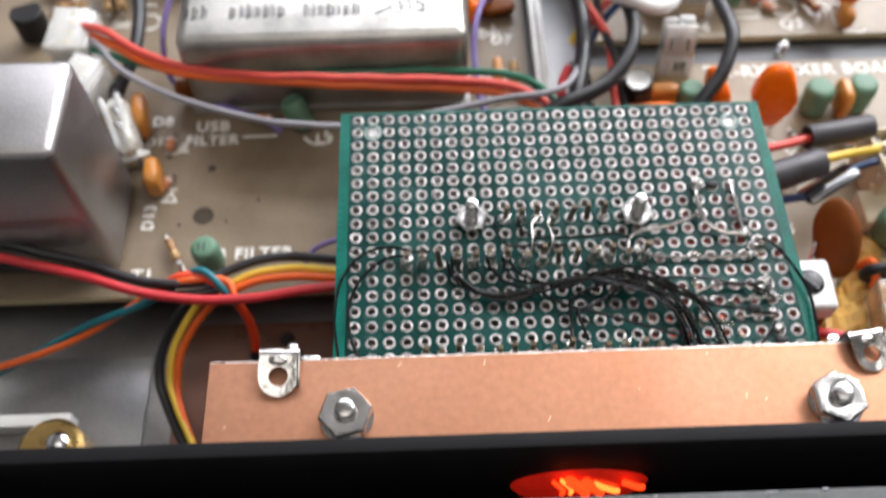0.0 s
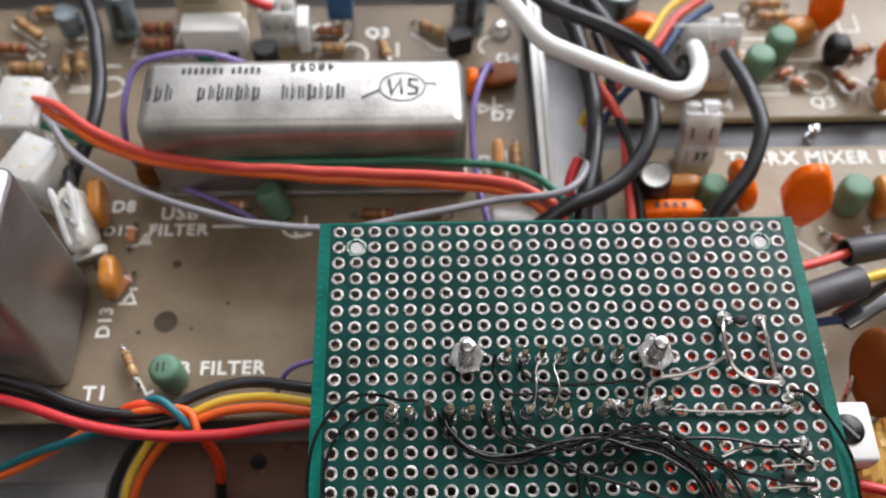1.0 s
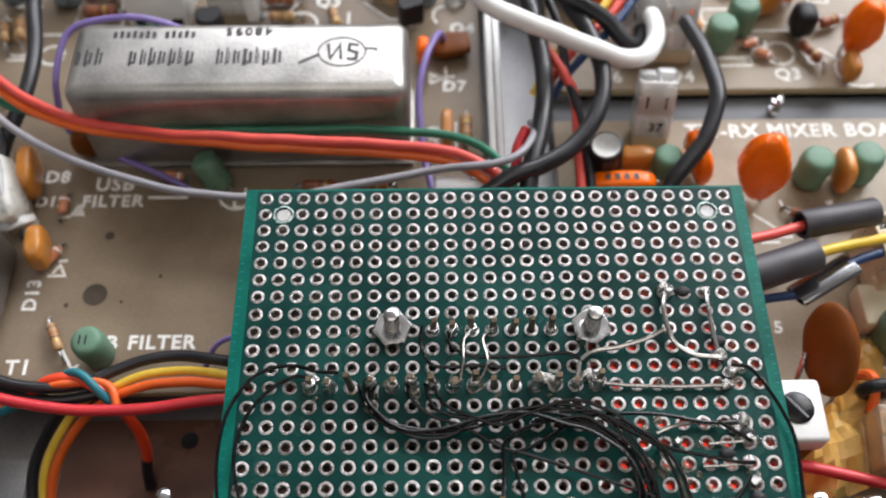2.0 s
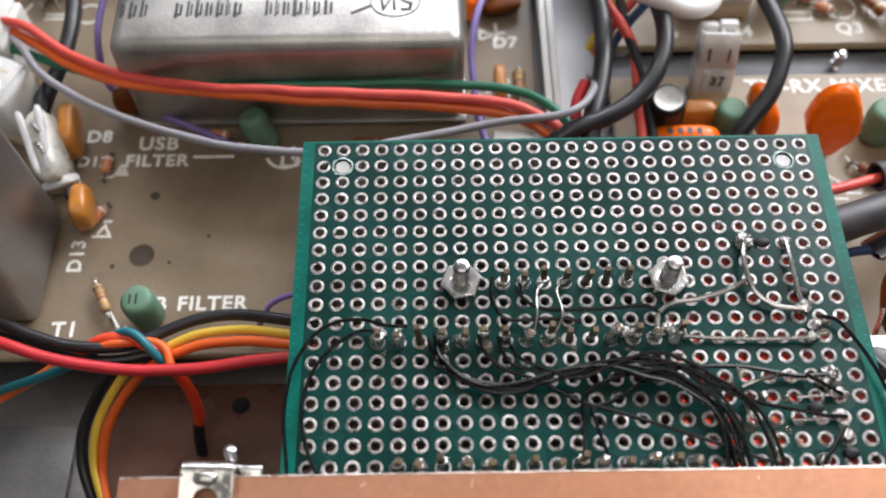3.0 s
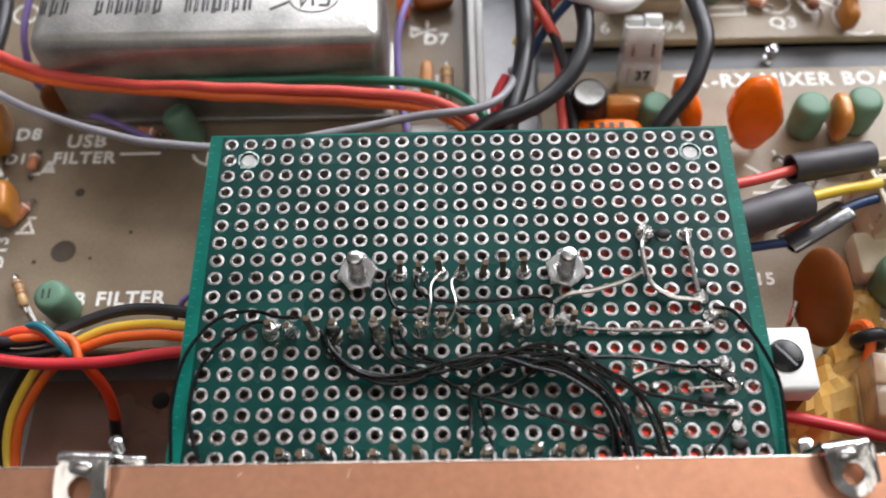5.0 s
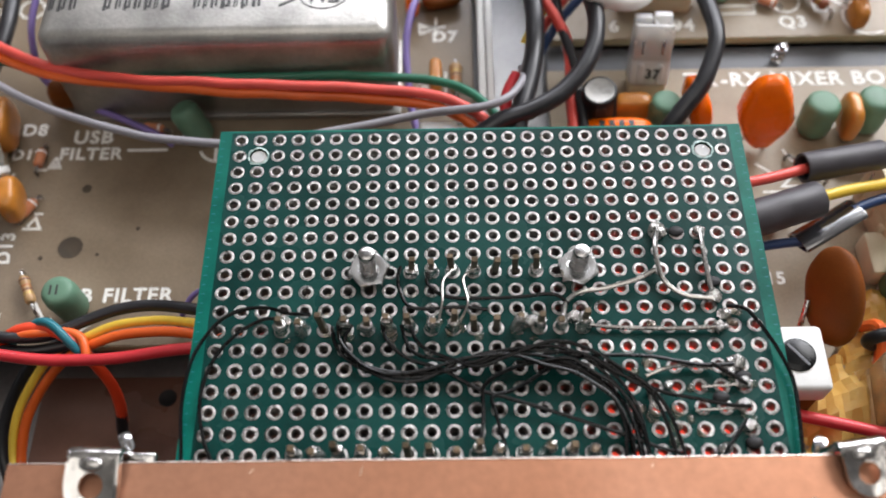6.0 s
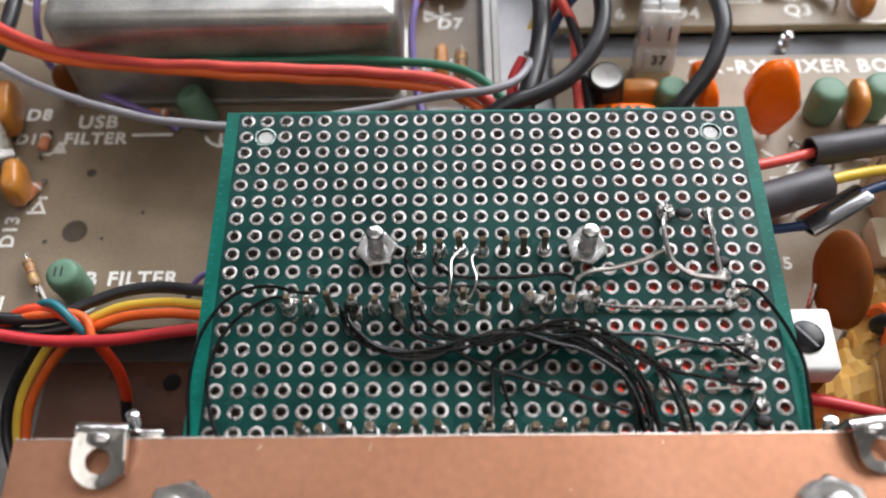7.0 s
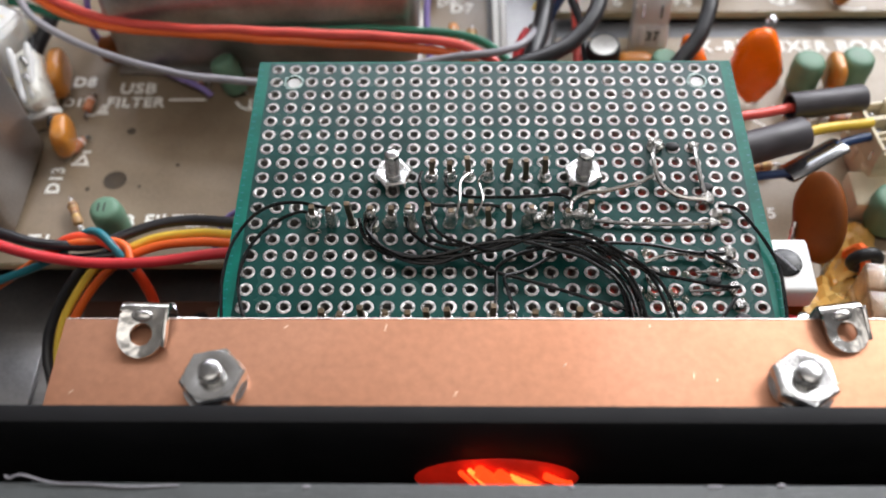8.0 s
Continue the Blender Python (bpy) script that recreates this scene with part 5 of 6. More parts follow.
tagged(part("edge_scoring", scores, M_TEAL, perf), kind="stuff")


# bolts through the perforated board
def bolt(name, x, y, z, across, nut_h, stud_r, stud_h, label, washer=0.0, turn=0.0):
    e = thing(name, (x, y, z), label, "bolt")
    if washer:
        part("washer", lathe(bmesh.new(), [(0, 0), (washer, 0), (washer + 0.05, 0.2), (washer, 0.5), (0, 0.5)], None, 28), M_STEEL, e)
    z0 = 0.5 if washer else 0.0
    R = across / math.sqrt(3)
    t = bmesh.new()
    rings = []
    for k, h in ((0.93, 0), (1, 0.14), (1, 0.86), (0.93, 1)):
        rings.append([t.verts.new((R * k * math.cos(radians(60 * i + turn)), R * k * math.sin(radians(60 * i + turn)), z0 + h * nut_h)) for i in range(6)])
    for a, b in zip(rings, rings[1:]):
        for i in range(6):
            t.faces.new((a[i], a[(i + 1) % 6], b[(i + 1) % 6], b[i]))
    t.faces.new(rings[0][::-1])
    t.faces.new(rings[-1])
    nut = part("nut", t, M_NUT, e, smooth=20)
    part("nut_chamfer", lathe(bmesh.new(), [(stud_r, z0 + nut_h + 0.02), (stud_r * 1.25, z0 + nut_h + 0.12), (across * 0.47, z0 + nut_h + 0.08), (across * 0.5, z0 + nut_h * 0.93)], None, 24), M_NUT, nut)
    prof, zz = [(0, z0)], z0
    while zz < z0 + stud_h - 0.5:
        prof += [(stud_r * 0.8, zz), (stud_r, zz + 0.26)]
        zz += 0.52
    prof += [(stud_r * 0.92, zz), (stud_r * 0.92, zz + 0.22), (stud_r * 0.7, zz + 0.34), (0, zz + 0.34)]
    part("threaded_stud", lathe(bmesh.new(), prof, None, 18), M_STUD, e, "dark threaded stud end")
    return e


bolt("bolt", gx(7), gy(8), Z, 4.5, 1.3, 1.0, 4.8, "zinc-plated bolt end with a hex nut on the perforated board", 0, 10)
bolt("bolt", gx(17), gy(8), Z, 4.5, 1.3, 1.0, 4.8, "zinc-plated bolt end with a hex nut on the perforated board", 0, 40)
for c in (7, 17):
    solo("hex_spacer", rod(bmesh.new(), (gx(c), gy(8), 12.0), (gx(c), gy(8), Z - 1.6), 2.4, 6), M_STEEL, (gx(c), gy(8), 12), "metal hex spacer below the perforated board", "spacer")


# pin headers soldered through
def pin_header(cols, row, h, label, bare=(), k1=0.66):
    e = thing("pin_header", (gx(cols[0]), gy(row), Z), label, "pin header")
    for k, c in enumerate(cols):
        x = gx(c) - gx(cols[0])
        lean = pose(x, 0, 0, 6 + 5 * math.sin(k * 2.1), 4 * math.cos(k * 1.7))
        pin = part("pin", box(bmesh.new(), -0.36, 0.36, -0.34, 0.34, -1.5, h * (0.9 + 0.12 * math.sin(k * 3.3)), 0.06, 1, lean), M_PIN, e)
        if c not in bare:
            s = 0.85 + 0.15 * math.sin(k * 1.9)
            t, q = bmesh.new(), h * k1 * (0.85 + 0.3 * math.sin(k * 4.7) ** 2)
            lathe(t, [(0.95 * s, 0.02), (0.93 * s, 0.3), (0.72, q * 0.35), (0.62, q * 0.55), (0.74, q * 0.72), (0.62, q * 0.9), (0.4, q), (0, q * 1.04)], lean, 10)
            for v in t.verts:
                v.co += 0.3 * noise.noise_vector(v.co * 1.5 + Vector((k, row, 0)))
            part("solder_joint", t, M_SOLDER, pin, "", 45)
    return e


pin_header(range(3, 18), 11, 4.8, "row of tall header pins with bright solder joints", (5, 12, 13))
pin_header(range(9, 16), 8, 4.6, "row of bare header pins soldered at the foot", (13, 14), 0.34)
pin_header(range(4, 18), 17, 4.8, "row of header pins at the edge of the copper plate", (9, 11))


def solder_blob(c, r, s, label="lump of solder on a pad", sz=0.8):
    t = dip(bmesh.new(), s, s * 0.9, s * sz, pose(gx(c), gy(r), Z + s * sz * 0.6), 0.9, 1.0, 16, 10, 0.7)
    for v in t.verts:
        v.co += 0.34 * s * noise.noise_vector(v.co * 1.7)
    return solo("solder_lump", t, M_SOLDER_DULL, (gx(c), gy(r), Z), label, "solder")


for c, r, s in ((21, 6, 1.05), (23.1, 6, 0.8), (23.2, 9.7, 1.0), (23.6, 10.6, 0.9), (23.3, 11.2, 0.9), (16.6, 10.6, 0.9), (17.2, 11, 0.8), (23.7, 13.0, 1.0), (23.9, 14, 0.9), (23.8, 15, 0.8),
                (23.9, 16.0, 0.9), (23.4, 13.4, 0.8), (24.0, 12.9, 0.7), (19.9, 14.3, 0.6), (20.6, 14.0, 0.6), (14.6, 10.8, 0.9), (3.2, 10.7, 0.8), (22.7, 17, 0.8)):
    solder_blob(c, r, s)
for c, r in ((22, 6), (24.0, 13.6), (23.4, 8.8), (24.0, 16.7), (22.9, 14.6)):
    solo("flux_residue", dip(bmesh.new(), 0.95, 0.75, 0.35, pose(gx(c), gy(r), Z + 0.25), 1, 1, 14, 9, 0.4), M_EPOXY, (gx(c), gy(r), Z), "dark burnt flux on a pad", "flux")


M_FLUX = mat("glossy_flux", (0.80, 0.72, 0.55), 0.06, 0, 0.2, 900, 0.3, trans=0.96)
for k in range(30):
    c, r = (random.uniform(19.2, 24.6), random.uniform(9.4, 17.2)) if k < 20 else (random.uniform(3.0, 17.6), 11.1 + random.uniform(-0.5, 0.5))
    w = random.uniform(0.35, 0.85)
    solo("flux_residue", dip(bmesh.new(), w, w * random.uniform(0.5, 0.9), 0.12, pose(gx(c), gy(r), Z + 0.06, 0, 0, random.uniform(0, 180)), 1, 1, 14, 8, 0.9), M_FLUX, (gx(c), gy(r), Z), "clear brownish blob of sticky flux on the board", "flux", "flux blobs")


def on_board(pts):
    return [(gx(c), gy(r), Z + h) for c, r, h in pts]


BARE = (([(21, 6, 0.8), (20.75, 7.0, 1.3), (20.8, 8.2, 1.2), (21.1, 9.0, 1.0), (21.9, 9.6, 0.9), (23.2, 9.8, 0.9)], 0.36), ([(23.1, 6, 0.6), (23.05, 7.0, 1.0), (23.1, 8.6, 0.8), (23.2, 9.6, 0.7)], 0.34),
        ([(20.6, 8.3, 1.2), (19.6, 8.8, 1.1), (18.2, 9.2, 1.0), (17.0, 9.4, 1.0), (16.3, 9.9, 1.0), (16.1, 10.6, 0.8)], 0.36), ([(17.2, 11, 0.6), (18.6, 11.15, 0.6), (21, 11.25, 0.6), (23.3, 11.2, 0.7)], 0.3),
        ([(11.0, 8.2, 1.6), (10.55, 8.9, 1.9), (10.5, 10.0, 1.8), (10.3, 10.9, 1.2)], 0.2), ([(12.0, 8.2, 1.6), (11.5, 8.8, 1.9), (11.7, 10.0, 1.8), (11.3, 10.9, 1.2)], 0.2),
        ([(19.6, 13.6, 0.6), (20.4, 13.3, 0.8), (21.4, 13.1, 0.6), (22.6, 13.2, 0.5)], 0.28), ([(19.6, 14.2, 0.5), (19.7, 14.8, 0.6), (20.0, 15.2, 0.5)], 0.24), ([(22, 14.1, 0.4), (23.8, 14.0, 0.5)], 0.22),
        ([(21.6, 15.2, 0.4), (23.8, 15.1, 0.5)], 0.22))
for pts, r in BARE:
    wire("bare_wire", on_board(pts), r * 0.88, M_LINK, "bare tinned link wire soldered on the perforated board", "wire", "bare link wires", 0.08, 8)

THIN = ([(5.4, 11.1, 1.4), (5.5, 11.9, 1.2), (6.05, 12.65, 0.9), (6.9, 13.2, 0.8), (7.9, 13.45, 0.8), (9.3, 13.45, 0.9), (10.9, 13.1, 1.1), (12.7, 12.5, 1.4), (14.6, 12.1, 1.6), (16.4, 12.3, 1.7), (17.7, 13.3, 1.5), (18.6, 14.9, 1.2), (19.0, 16.2, 0.9), (19.2, 19, 0.6)],
        [(6.3, 11.0, 1.2), (6.05, 11.8, 1.2), (6.35, 12.4, 1.0), (7.1, 12.95, 0.9), (8.3, 13.2, 0.9), (10.0, 13.3, 1.2), (11.8, 12.9, 1.6), (13.6, 12.5, 1.9), (15.2, 12.6, 2.0), (16.5, 13.0, 1.8), (17.6, 14.0, 1.6), (18.3, 15.2, 1.3), (18.7, 16.6, 1.0), (18.9, 19, 0.6)],
        [(7.7, 11, 1.3), (8.1, 11.9, 1.2), (8.9, 12.6, 1.0), (10.3, 13.1, 1.0), (12.1, 14.2, 1.0), (13.6, 14.75, 0.9), (15.0, 15.2, 0.8), (16.8, 15.8, 0.8), (18.6, 16.35, 0.8), (19.8, 16.85, 0.8), (20.9, 17.3, 0.7), (21.8, 18.6, 0.5)],
        [(8.6, 11.1, 1.3), (8.75, 11.9, 1.3), (9.3, 12.5, 1.3), (10.5, 12.9, 1.4), (11.9, 12.85, 1.6), (13.3, 12.3, 1.9), (15.1, 12.0, 2.1), (16.8, 12.4, 2.1), (18.1, 13.0, 1.8), (18.9, 13.8, 1.5), (19.5, 14.5, 1.2), (19.95, 15.4, 1.0), (20.4, 16.6, 0.8), (20.7, 17.6, 0.6), (21, 19, 0.5)],
        [(12.1, 17.0, 1.8), (12.3, 15.5, 1.2), (12.4, 14.6, 1.2), (12.4, 13.85, 1.4), (13.0, 13.2, 1.7), (14.4, 12.7, 2.0), (16.2, 12.7, 2.0), (17.5, 13.6, 1.8), (18.4, 15.0, 1.4), (18.8, 16.6, 1.0), (19.0, 19, 0.6)],
        [(13.2, 17.0, 1.8), (12.9, 15.4, 1.1), (12.65, 14.6, 1.1), (13.4, 14.2, 1.1), (14.3, 13.5, 1.3), (15.4, 13.0, 1.6), (16.6, 12.7, 1.9), (17.9, 12.6, 1.9), (19.7, 12.8, 1.5), (21.6, 13.0, 1.2), (22.9, 13.05, 1.0), (23.8, 13.05, 0.8)],
        [(15.0, 12.4, 2.0), (16.6, 12.4, 2.2), (18.1, 13.2, 1.9), (19.3, 14.0, 1.5), (20.4, 14.55, 1.1), (21.7, 14.9, 0.9), (23.0, 15.1, 0.8), (24, 15.1, 0.7)],
        [(14.8, 12.8, 1.9), (16.2, 12.6, 2.3), (17.4, 13.4, 2.1), (18.3, 14.5, 1.7), (18.9, 15.8, 1.2), (19.2, 17.2, 0.9), (19.4, 19, 0.6)],
        [(13.8, 12.7, 1.7), (15.4, 12.9, 2.0), (16.7, 13.4, 2.0), (17.8, 14.6, 1.7), (18.4, 15.9, 1.3), (18.5, 17.2, 0.9), (18.6, 19, 0.6)],
        [(8.5, 7.9, 0.9), (8.25, 8.5, 0.8), (8.4, 9.0, 0.8), (8.95, 9.8, 0.8), (9.8, 10.05, 0.8), (11.2, 10.1, 0.8), (12.6, 10.2, 0.8)],
        [(9.8, 8.2, 0.9), (9.9, 8.85, 0.9), (10.9, 9.45, 0.9), (12.5, 9.65, 0.9), (14.0, 9.7, 0.9), (15.6, 9.6, 0.9), (16.4, 10.0, 0.9)],
        [(4.4, 10.5, 1.4), (3.4, 10.3, 1.2), (2.2, 10.1, 1.0), (1.0, 10.3, 1.1), (0.1, 10.9, 1.1), (-0.7, 12.4, 1.0), (-1.0, 14.6, 0.9), (-0.9, 17.0, 0.8), (-0.6, 19, 0.6)],
        [(3.0, 10.6, 1.0), (2.0, 10.7, 1.0), (0.8, 11.6, 1.0), (0.1, 12.8, 1.0), (-0.2, 14.4, 0.9), (0.0, 16.2, 0.8), (0.5, 17.6, 0.7), (1.2, 19, 0.5)],
        [(23.7, 10.2, 0.9), (24.6, 10.4, 0.9), (25.3, 11.2, 0.9), (25.8, 12.5, 0.8), (26.0, 14.0, 0.7), (25.9, 16.2, 0.7), (25.7, 19, 0.6)],
        [(23.7, 15.7, 0.9), (23.1, 16.5, 0.9), (22.5, 17.15, 0.8), (21.9, 18.8, 0.5)],
        [(22.5, 13.1, 1.0), (23.3, 13.7, 1.0), (24.0, 14.1, 0.8)])
# strands that run beside others of the bundle
BESIDE = [[(c + dc, r + dr * math.sin(0.9 * c), h + 0.3) for c, r, h in THIN[k]] for k, dc, dr in ((0, 0.3, 0.22), (1, -0.2, 0.3), (3, 0.35, -0.25))]
for n, some in enumerate((*THIN, *BESIDE)):
    some = [(c, r + (0.28 if 11.5 < c < 19 and 11.5 < r < 14 else 0), h) for c, r, h in some]
    pts = [(c + 0.13 * math.sin(1.3 * k + 2.1 * n) * (0 < k < len(some) - 1), r + 0.12 * math.cos(1.1 * k + 1.7 * n) * (0 < k < len(some) - 1), h + 0.1 * (n % 4)) for k, (c, r, h) in enumerate(some)]
    wire("hookup_wire", on_board(pts), 0.23, M_THINBLACK, "thin black hook-up wire laid over the perforated board", "wire", "black hook-up wires", 0.08, 8)

# what hangs below the perforated board
module = thing("display_module", (0, -8, 10.2), "dark display module board below the perforated board", "circuit board")
part("module_sheet", box(bmesh.new(), -18, 15.5, -13, 21, 0, 1.7, 0.2), M_MODULE, module)
part("header_strip", box(bmesh.new(), -24.4, 12.2, -1.4, 1.1, 5, 9.6, 0.2), M_EPOXY, module)
part("header_strip", box(bmesh.new(), -10, 9, 6.6, 9.0, 1.7, 9.6, 0.2), M_EPOXY, module)
for x in (-15, 13):
    part("spacer", rod(bmesh.new(), (x, -10, -20.6), (x, -10, 0), 2, 6), M_STEEL, module)
red_box = thing("red_display_block", (24.2, -6, 0), "glowing red display block glimpsed through the board's holes", "display")
part("case", box(bmesh.new(), -10.5, 5.0, -17, 10, 0, 14.5, 0.6), M_REDBOX, red_box)

# ---------------- copper plate ----------------
CU_Z, CU_BACK, CU_FRONT = 26.8, -25.0, -37.2
plate = thing("copper_plate", (0, -30.8, CU_Z), "bare copper-clad board strip bolted above the perforated board", "copper plate")
part("copper_face", box(bmesh.new(), -50.6, 52, CU_FRONT + 30.8, CU_BACK + 30.8, -0.12, 0, 0.04, 1), M_COPPER, plate)
part("core", box(bmesh.new(), -50.6, 52, CU_FRONT + 30.8, CU_BACK + 30.8, -1.6, -0.125), M_COPPER_EDGE, plate, "brown fibre core")
# burr rod whose pale colour draws the glint along the back edge
part("edge_burr", sweep(bmesh.new(), [(-50.5, 5.76, 0.0), (-20, 5.79, 0.02), (10, 5.76, 0.0), (51.9, 5.79, 0.02)], 0.08, 6, 12, 0.05), M_BURR, plate, "thin sawn edge, coloured pale for the light it catches")
marks = bmesh.new()
for k in range(10):
    x, y, L, a = random.uniform(-48, 48), random.uniform(-5.6, 5.2), random.uniform(0.3, 1.3), random.uniform(20, 110)
    box(marks, -L / 2, L / 2, -0.05, 0.05, 0, 0.012, 0, 1, pose(x, y, 0, 0, 0, a))
tagged(part("scratches", marks, mat("bright_scratch", (0.95, 0.72, 0.55), 0.3, 1), plate), kind="stuff")
bolt("bolt", -31.9, -33.5, CU_Z, 6.3, 2.0, 1.3, 3.5, "bright zinc-plated bolt and hex nut on the copper plate", 3.55, 12)
bolt("bolt", 32.0, -33.6, CU_Z, 6.3, 2.0, 1.3, 3.5, "bright zinc-plated bolt and hex nut on the copper plate", 3.55, 34)


def solder_lug(x, y, rz, label, size=1.0):
    """A bent lug: a rounded tab with a hole, hooked over the plate's edge, and its screw."""
    e = thing("solder_lug", (x, y, CU_Z), label, "solder lug", rz=rz)
    e.scale = (size, size, size)
    t = bmesh.new()
    w, n = 2.7, 14
    hole = [(1.3 * math.cos(a), 1.3 * math.sin(a)) for a in [2 * math.pi * k / 28 for k in range(28)]]
    outer = []
    for k in range(28):
        a = 2 * math.pi * k / 28
        co, si = math.cos(a), math.sin(a)
        if si <= 0:
            outer.append((w * co, w * si))
        else:
            s = min(w / max(abs(co), 1e-6), 2.8 / max(si, 1e-6))
            outer.append((co * s, si * s))
    rings = [[t.verts.new((px, py, z)) for px, py in loop] for loop, z in ((hole, 0), (outer, 0), (outer, 0.55), (hole, 0.55))]
    rings.append(rings[0])
    for a, b in zip(rings, rings[1:]):
        for k in range(28):
            t.faces.new((a[k], a[(k + 1) % 28], b[(k + 1) % 28], b[k]))
    lean = pose(0, 0, 0.8, 15, 0, 0)
    for v in t.verts:
        v.co.z += 0.12 * noise.noise(v.co * 0.5) + 0.03 * (v.co.x ** 2 - 3)
    t.transform(lean)
    tab = part("tab", t, M_LUG, e)
    # the strip goes on over a rounded fold and down behind the plate
    fold, prof = bmesh.new(), [(2.6, 0.0), (2.9, 0.0)]
    prof += [(2.9 + 1.1 * math.sin(radians(a)), -1.1 + 1.1 * math.cos(radians(a))) for a in range(15, 106, 15)] + [(3.5, -3.6), (3.3, -5.8)]
    outer_rows = [[fold.verts.new(lean @ Vector((x, y, z + 0.55))) for x in (-2.7, -0.9, 0.9, 2.7)] for y, z in prof]
    inner_rows = [[fold.verts.new(lean @ Vector((x, y - 0.5 * (z < -0.1), z)))for x in (-2.7, -0.9, 0.9, 2.7)] for y, z in prof]
    for a, b in zip(range(len(prof)), range(1, len(prof))):
        for k in range(3):
            fold.faces.new((outer_rows[a][k], outer_rows[a][k + 1], outer_rows[b][k + 1], outer_rows[b][k]))
            fold.faces.new((inner_rows[a][k], inner_rows[b][k], inner_rows[b][k + 1], inner_rows[a][k + 1]))
        for k in (0, 3):
            fold.faces.new((outer_rows[a][k], outer_rows[b][k], inner_rows[b][k], inner_rows[a][k]))
    for row in (0, -1):
        for k in range(3):
            fold.faces.new((outer_rows[row][k], inner_rows[row][k], inner_rows[row][k + 1], outer_rows[row][k + 1]))
    part("hook", fold, M_LUG, e, "rounded fold catching the light", 60)
    part("dimple", dip(bmesh.new(), 1.25, 0.75, 0.5, lean @ pose(-0.2, 2.15, 0.5), 0.9, 0.9, 18, 10, 0.1), M_LUG, tab, "raised bright dimple")
    part("side_flange", box(bmesh.new(), 2.45, 2.95, -1.2, 3.3, 0.2, 1.25, 0.2, 2, pose(0, 0, 0.4, 22, 0, 0)), M_LUG, e)
    part("rivet", rod(bmesh.new(), (0.2, 4.2, -4.6), (0.2, 3.0, 0.4), 0.9, 10), M_STEEL, e)
    return e


def clamp_screw(x, y, z, rz):
    e = thing("clamp_screw", (x, y, z), "small bright threaded screw behind the copper plate", "screw", rz=rz)
    prof, zz = [(0, 0)], 0.0
    while zz < 2.2:
        prof += [(0.5, zz), (0.72, zz + 0.22)]
        zz += 0.45
    prof += [(0, zz)]
    part("thread", lathe(bmesh.new(), prof, pose(0, 0, 0, -18, 0, 0), 14), M_STEEL, e)
    part("clip", box(bmesh.new(), 1.0, 4.2, -2.6, -0.7, 2.4, 3.6, 0.4, 3, pose(0, 0, 0, 14, 0, 0)), M_NUT, e, "bright metal clip")
    return e


solder_lug(-41.0, -27.7, -2, "bright bent solder lug hooked over the copper plate")
solder_lug(38.2, -27.2, 8, "bright bent solder lug hooked over the copper plate", 0.88)
clamp_screw(-40.3, -21.4, 20.6, 0)
clamp_screw(36.2, -22.8, 20.8, 20)
solo("edge_bracket", box(bmesh.new(), -49, 50, -30.6, -26.4, 21.7, 24.95, 0.2), M_EPOXY, (0, -28.5, 21.7), "dark plastic spacer bar between perforated board and copper plate", "spacer")

# ---------------- front panel ----------------
LIP_Z = 30.0
slab("black_panel", -120, 100, -39.3, -37.35, -10.4, LIP_Z, M_BLACKPLATE, "black plastic inner panel behind the front panel", 0.15)
slab("front_panel", -120, 100, -62, -45.6, -10.4, LIP_Z - 0.3, M_GREY, "dark grey cast front panel with a scuffed upper edge", 0.5)
slab("window_floor", -120, 100, -45.6, -39.3, -10.4, -9.4, M_BLACKPLATE, "black bottom of the gap behind the front panel")
for s in (-119, 99):
    slab("gap_end", s, s + 1, -45.6, -39.3, -9.4, LIP_Z - 0.4, M_BLACKPLATE, "black end of the gap behind the front panel")


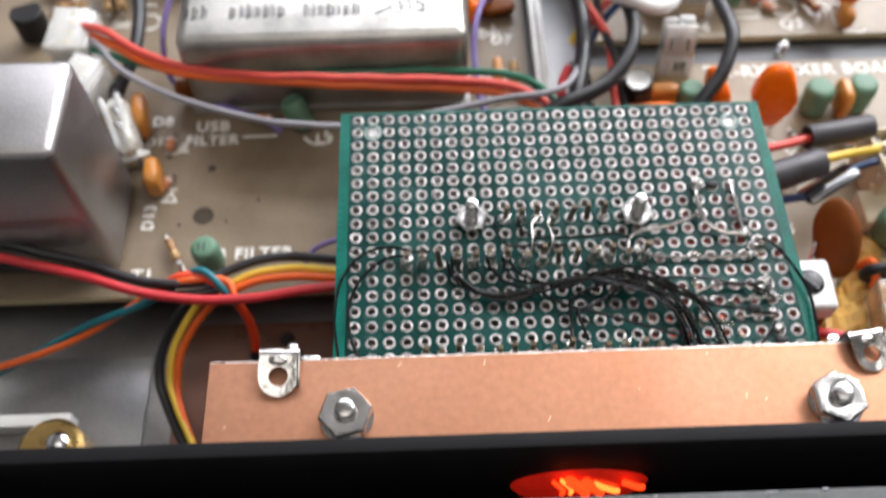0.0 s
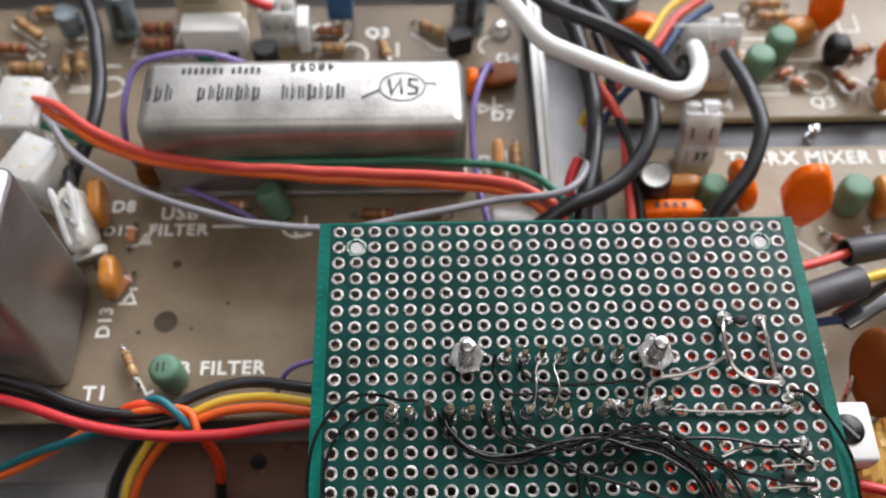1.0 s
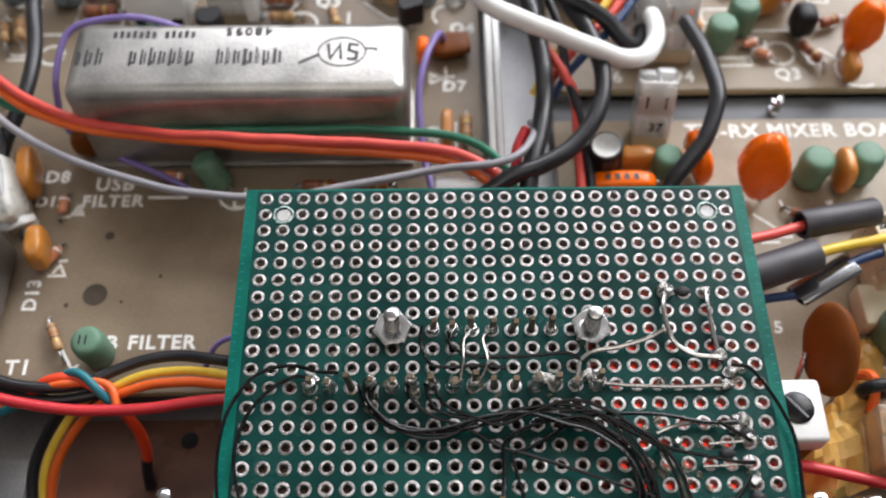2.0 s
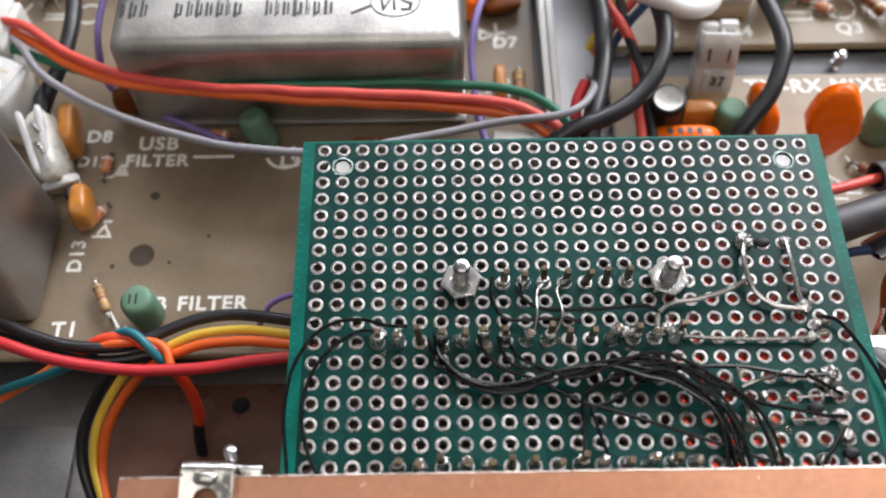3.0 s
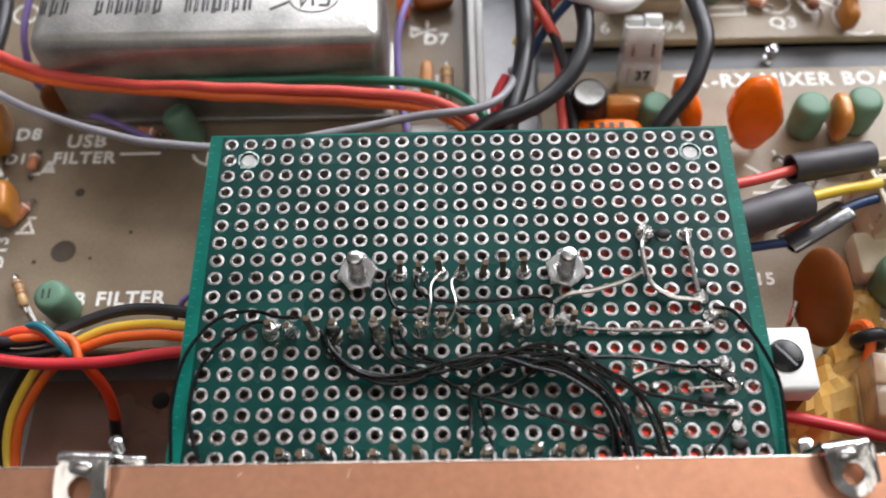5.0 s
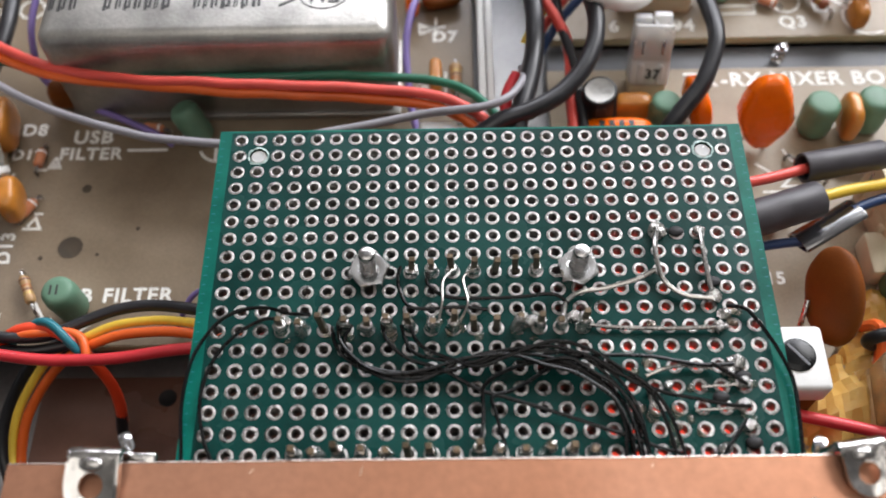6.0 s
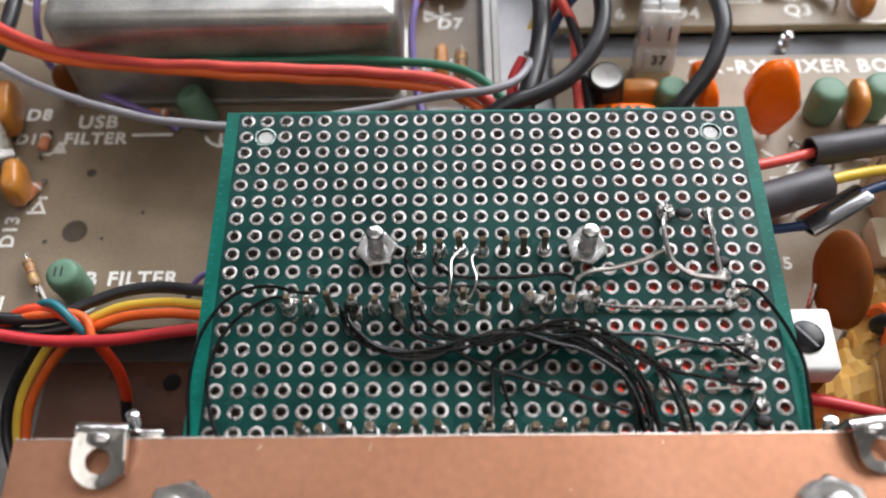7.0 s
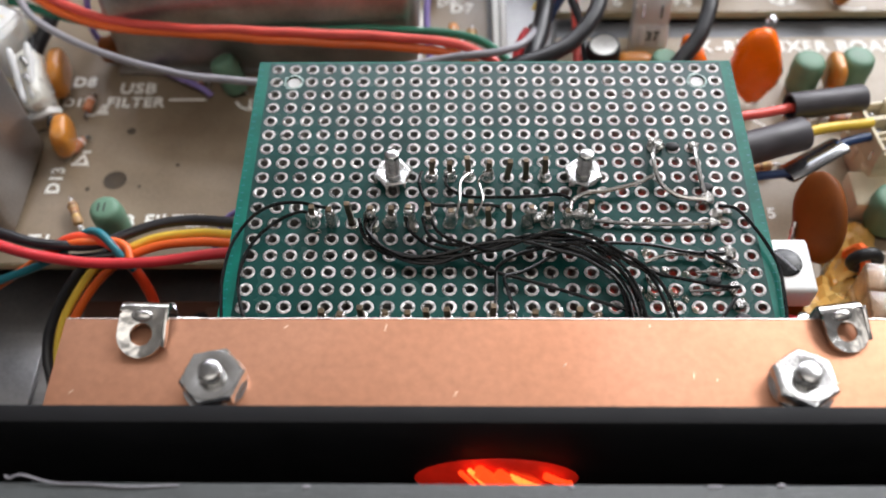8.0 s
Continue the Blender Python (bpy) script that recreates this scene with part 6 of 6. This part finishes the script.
def lamp_lens():
    e = thing("red_display", (-0.8, -39.35, 14.4), "glowing red display lens in the dark gap behind the panel", "display")
    m = pose(0, 0, 0, 90, 0, 0)
    t = bmesh.new()
    lathe(t, [(0, 1.6), (6.2, 1.35), (8.6, 0.8), (9.4, 0.05)], m @ Matrix.Diagonal((1.02, 0.66, 1, 1)), 32)
    lens = part("lens", t, M_REDGLASS, e)
    for x0, z0, x1, z1, r, mt in ((-4.2, 6.0, -2.6, 0.4, 0.3, M_REDLIT), (-3.2, 6.6, -1.4, 0.6, 0.28, M_REDLIT2), (-2.2, 6.4, 0.6, 0.8, 0.75, M_REDLIT), (0.0, 5.4, 2.6, 1.0, 0.7, M_REDLIT),
                                  (1.4, 4.6, 5.0, 1.2, 0.4, M_REDLIT2), (5.2, 5.0, 8.2, 2.6, 0.45, M_REDLIT)):
        part("lit_segment", sweep(bmesh.new(), [(x0, -1.6, z0), ((x0 + x1) / 2 + 0.7, -2.0, (z0 + z1) / 2), (x1, -1.6, z1)], r, 8, 6), mt, lens, "glowing orange-red streak")
    return e


lamp_lens()
wire("white_thread", [(-50.8, -45.0, 29.9), (-50.2, -45.4, 30.1), (-49.0, -45.1, 30.2), (-46, -45.8, 30.0), (-42, -45.9, 29.9), (-38.4, -46.3, 29.8), (-33, -46.2, 29.75)], 0.11, M_GREYW, "frayed grey-white thread lying on the panel's edge", "thread")
for x, y, w in ((20.5, -45.9, 0.9), (26.8, -45.8, 0.4), (-20.4, -46.1, 0.35), (6.0, -46.0, 0.3)):
    solo("paint_chip", dip(bmesh.new(), w, 0.16, 0.14, pose(x, y, 29.68, 0, 0, 4), lump=0.5), M_GREYW, (x, y, 29.6), "pale chip in the paint of the panel's edge", "chip")
# scuffs whose pale colour also draws the highlight along the panel's edge
scuffs = bmesh.new()
for k in range(46):
    x, y, L = random.uniform(-60, 70), -46.2 - random.uniform(0, 0.5) ** 2 * 4, random.uniform(0.4, 3.4)
    box(scuffs, x, x + L, y - random.uniform(0.04, 0.11), y, 29.7, 29.706)
tagged(solo("panel_scuffs", scuffs, mat("scuffed_lit_paint", (0.10, 0.106, 0.106), 0.6, 0, 0.3, 900), (0, -46, 29.7), "fine pale scuffs and painted highlight along the front panel's edge", "scuffs"), kind="stuff")
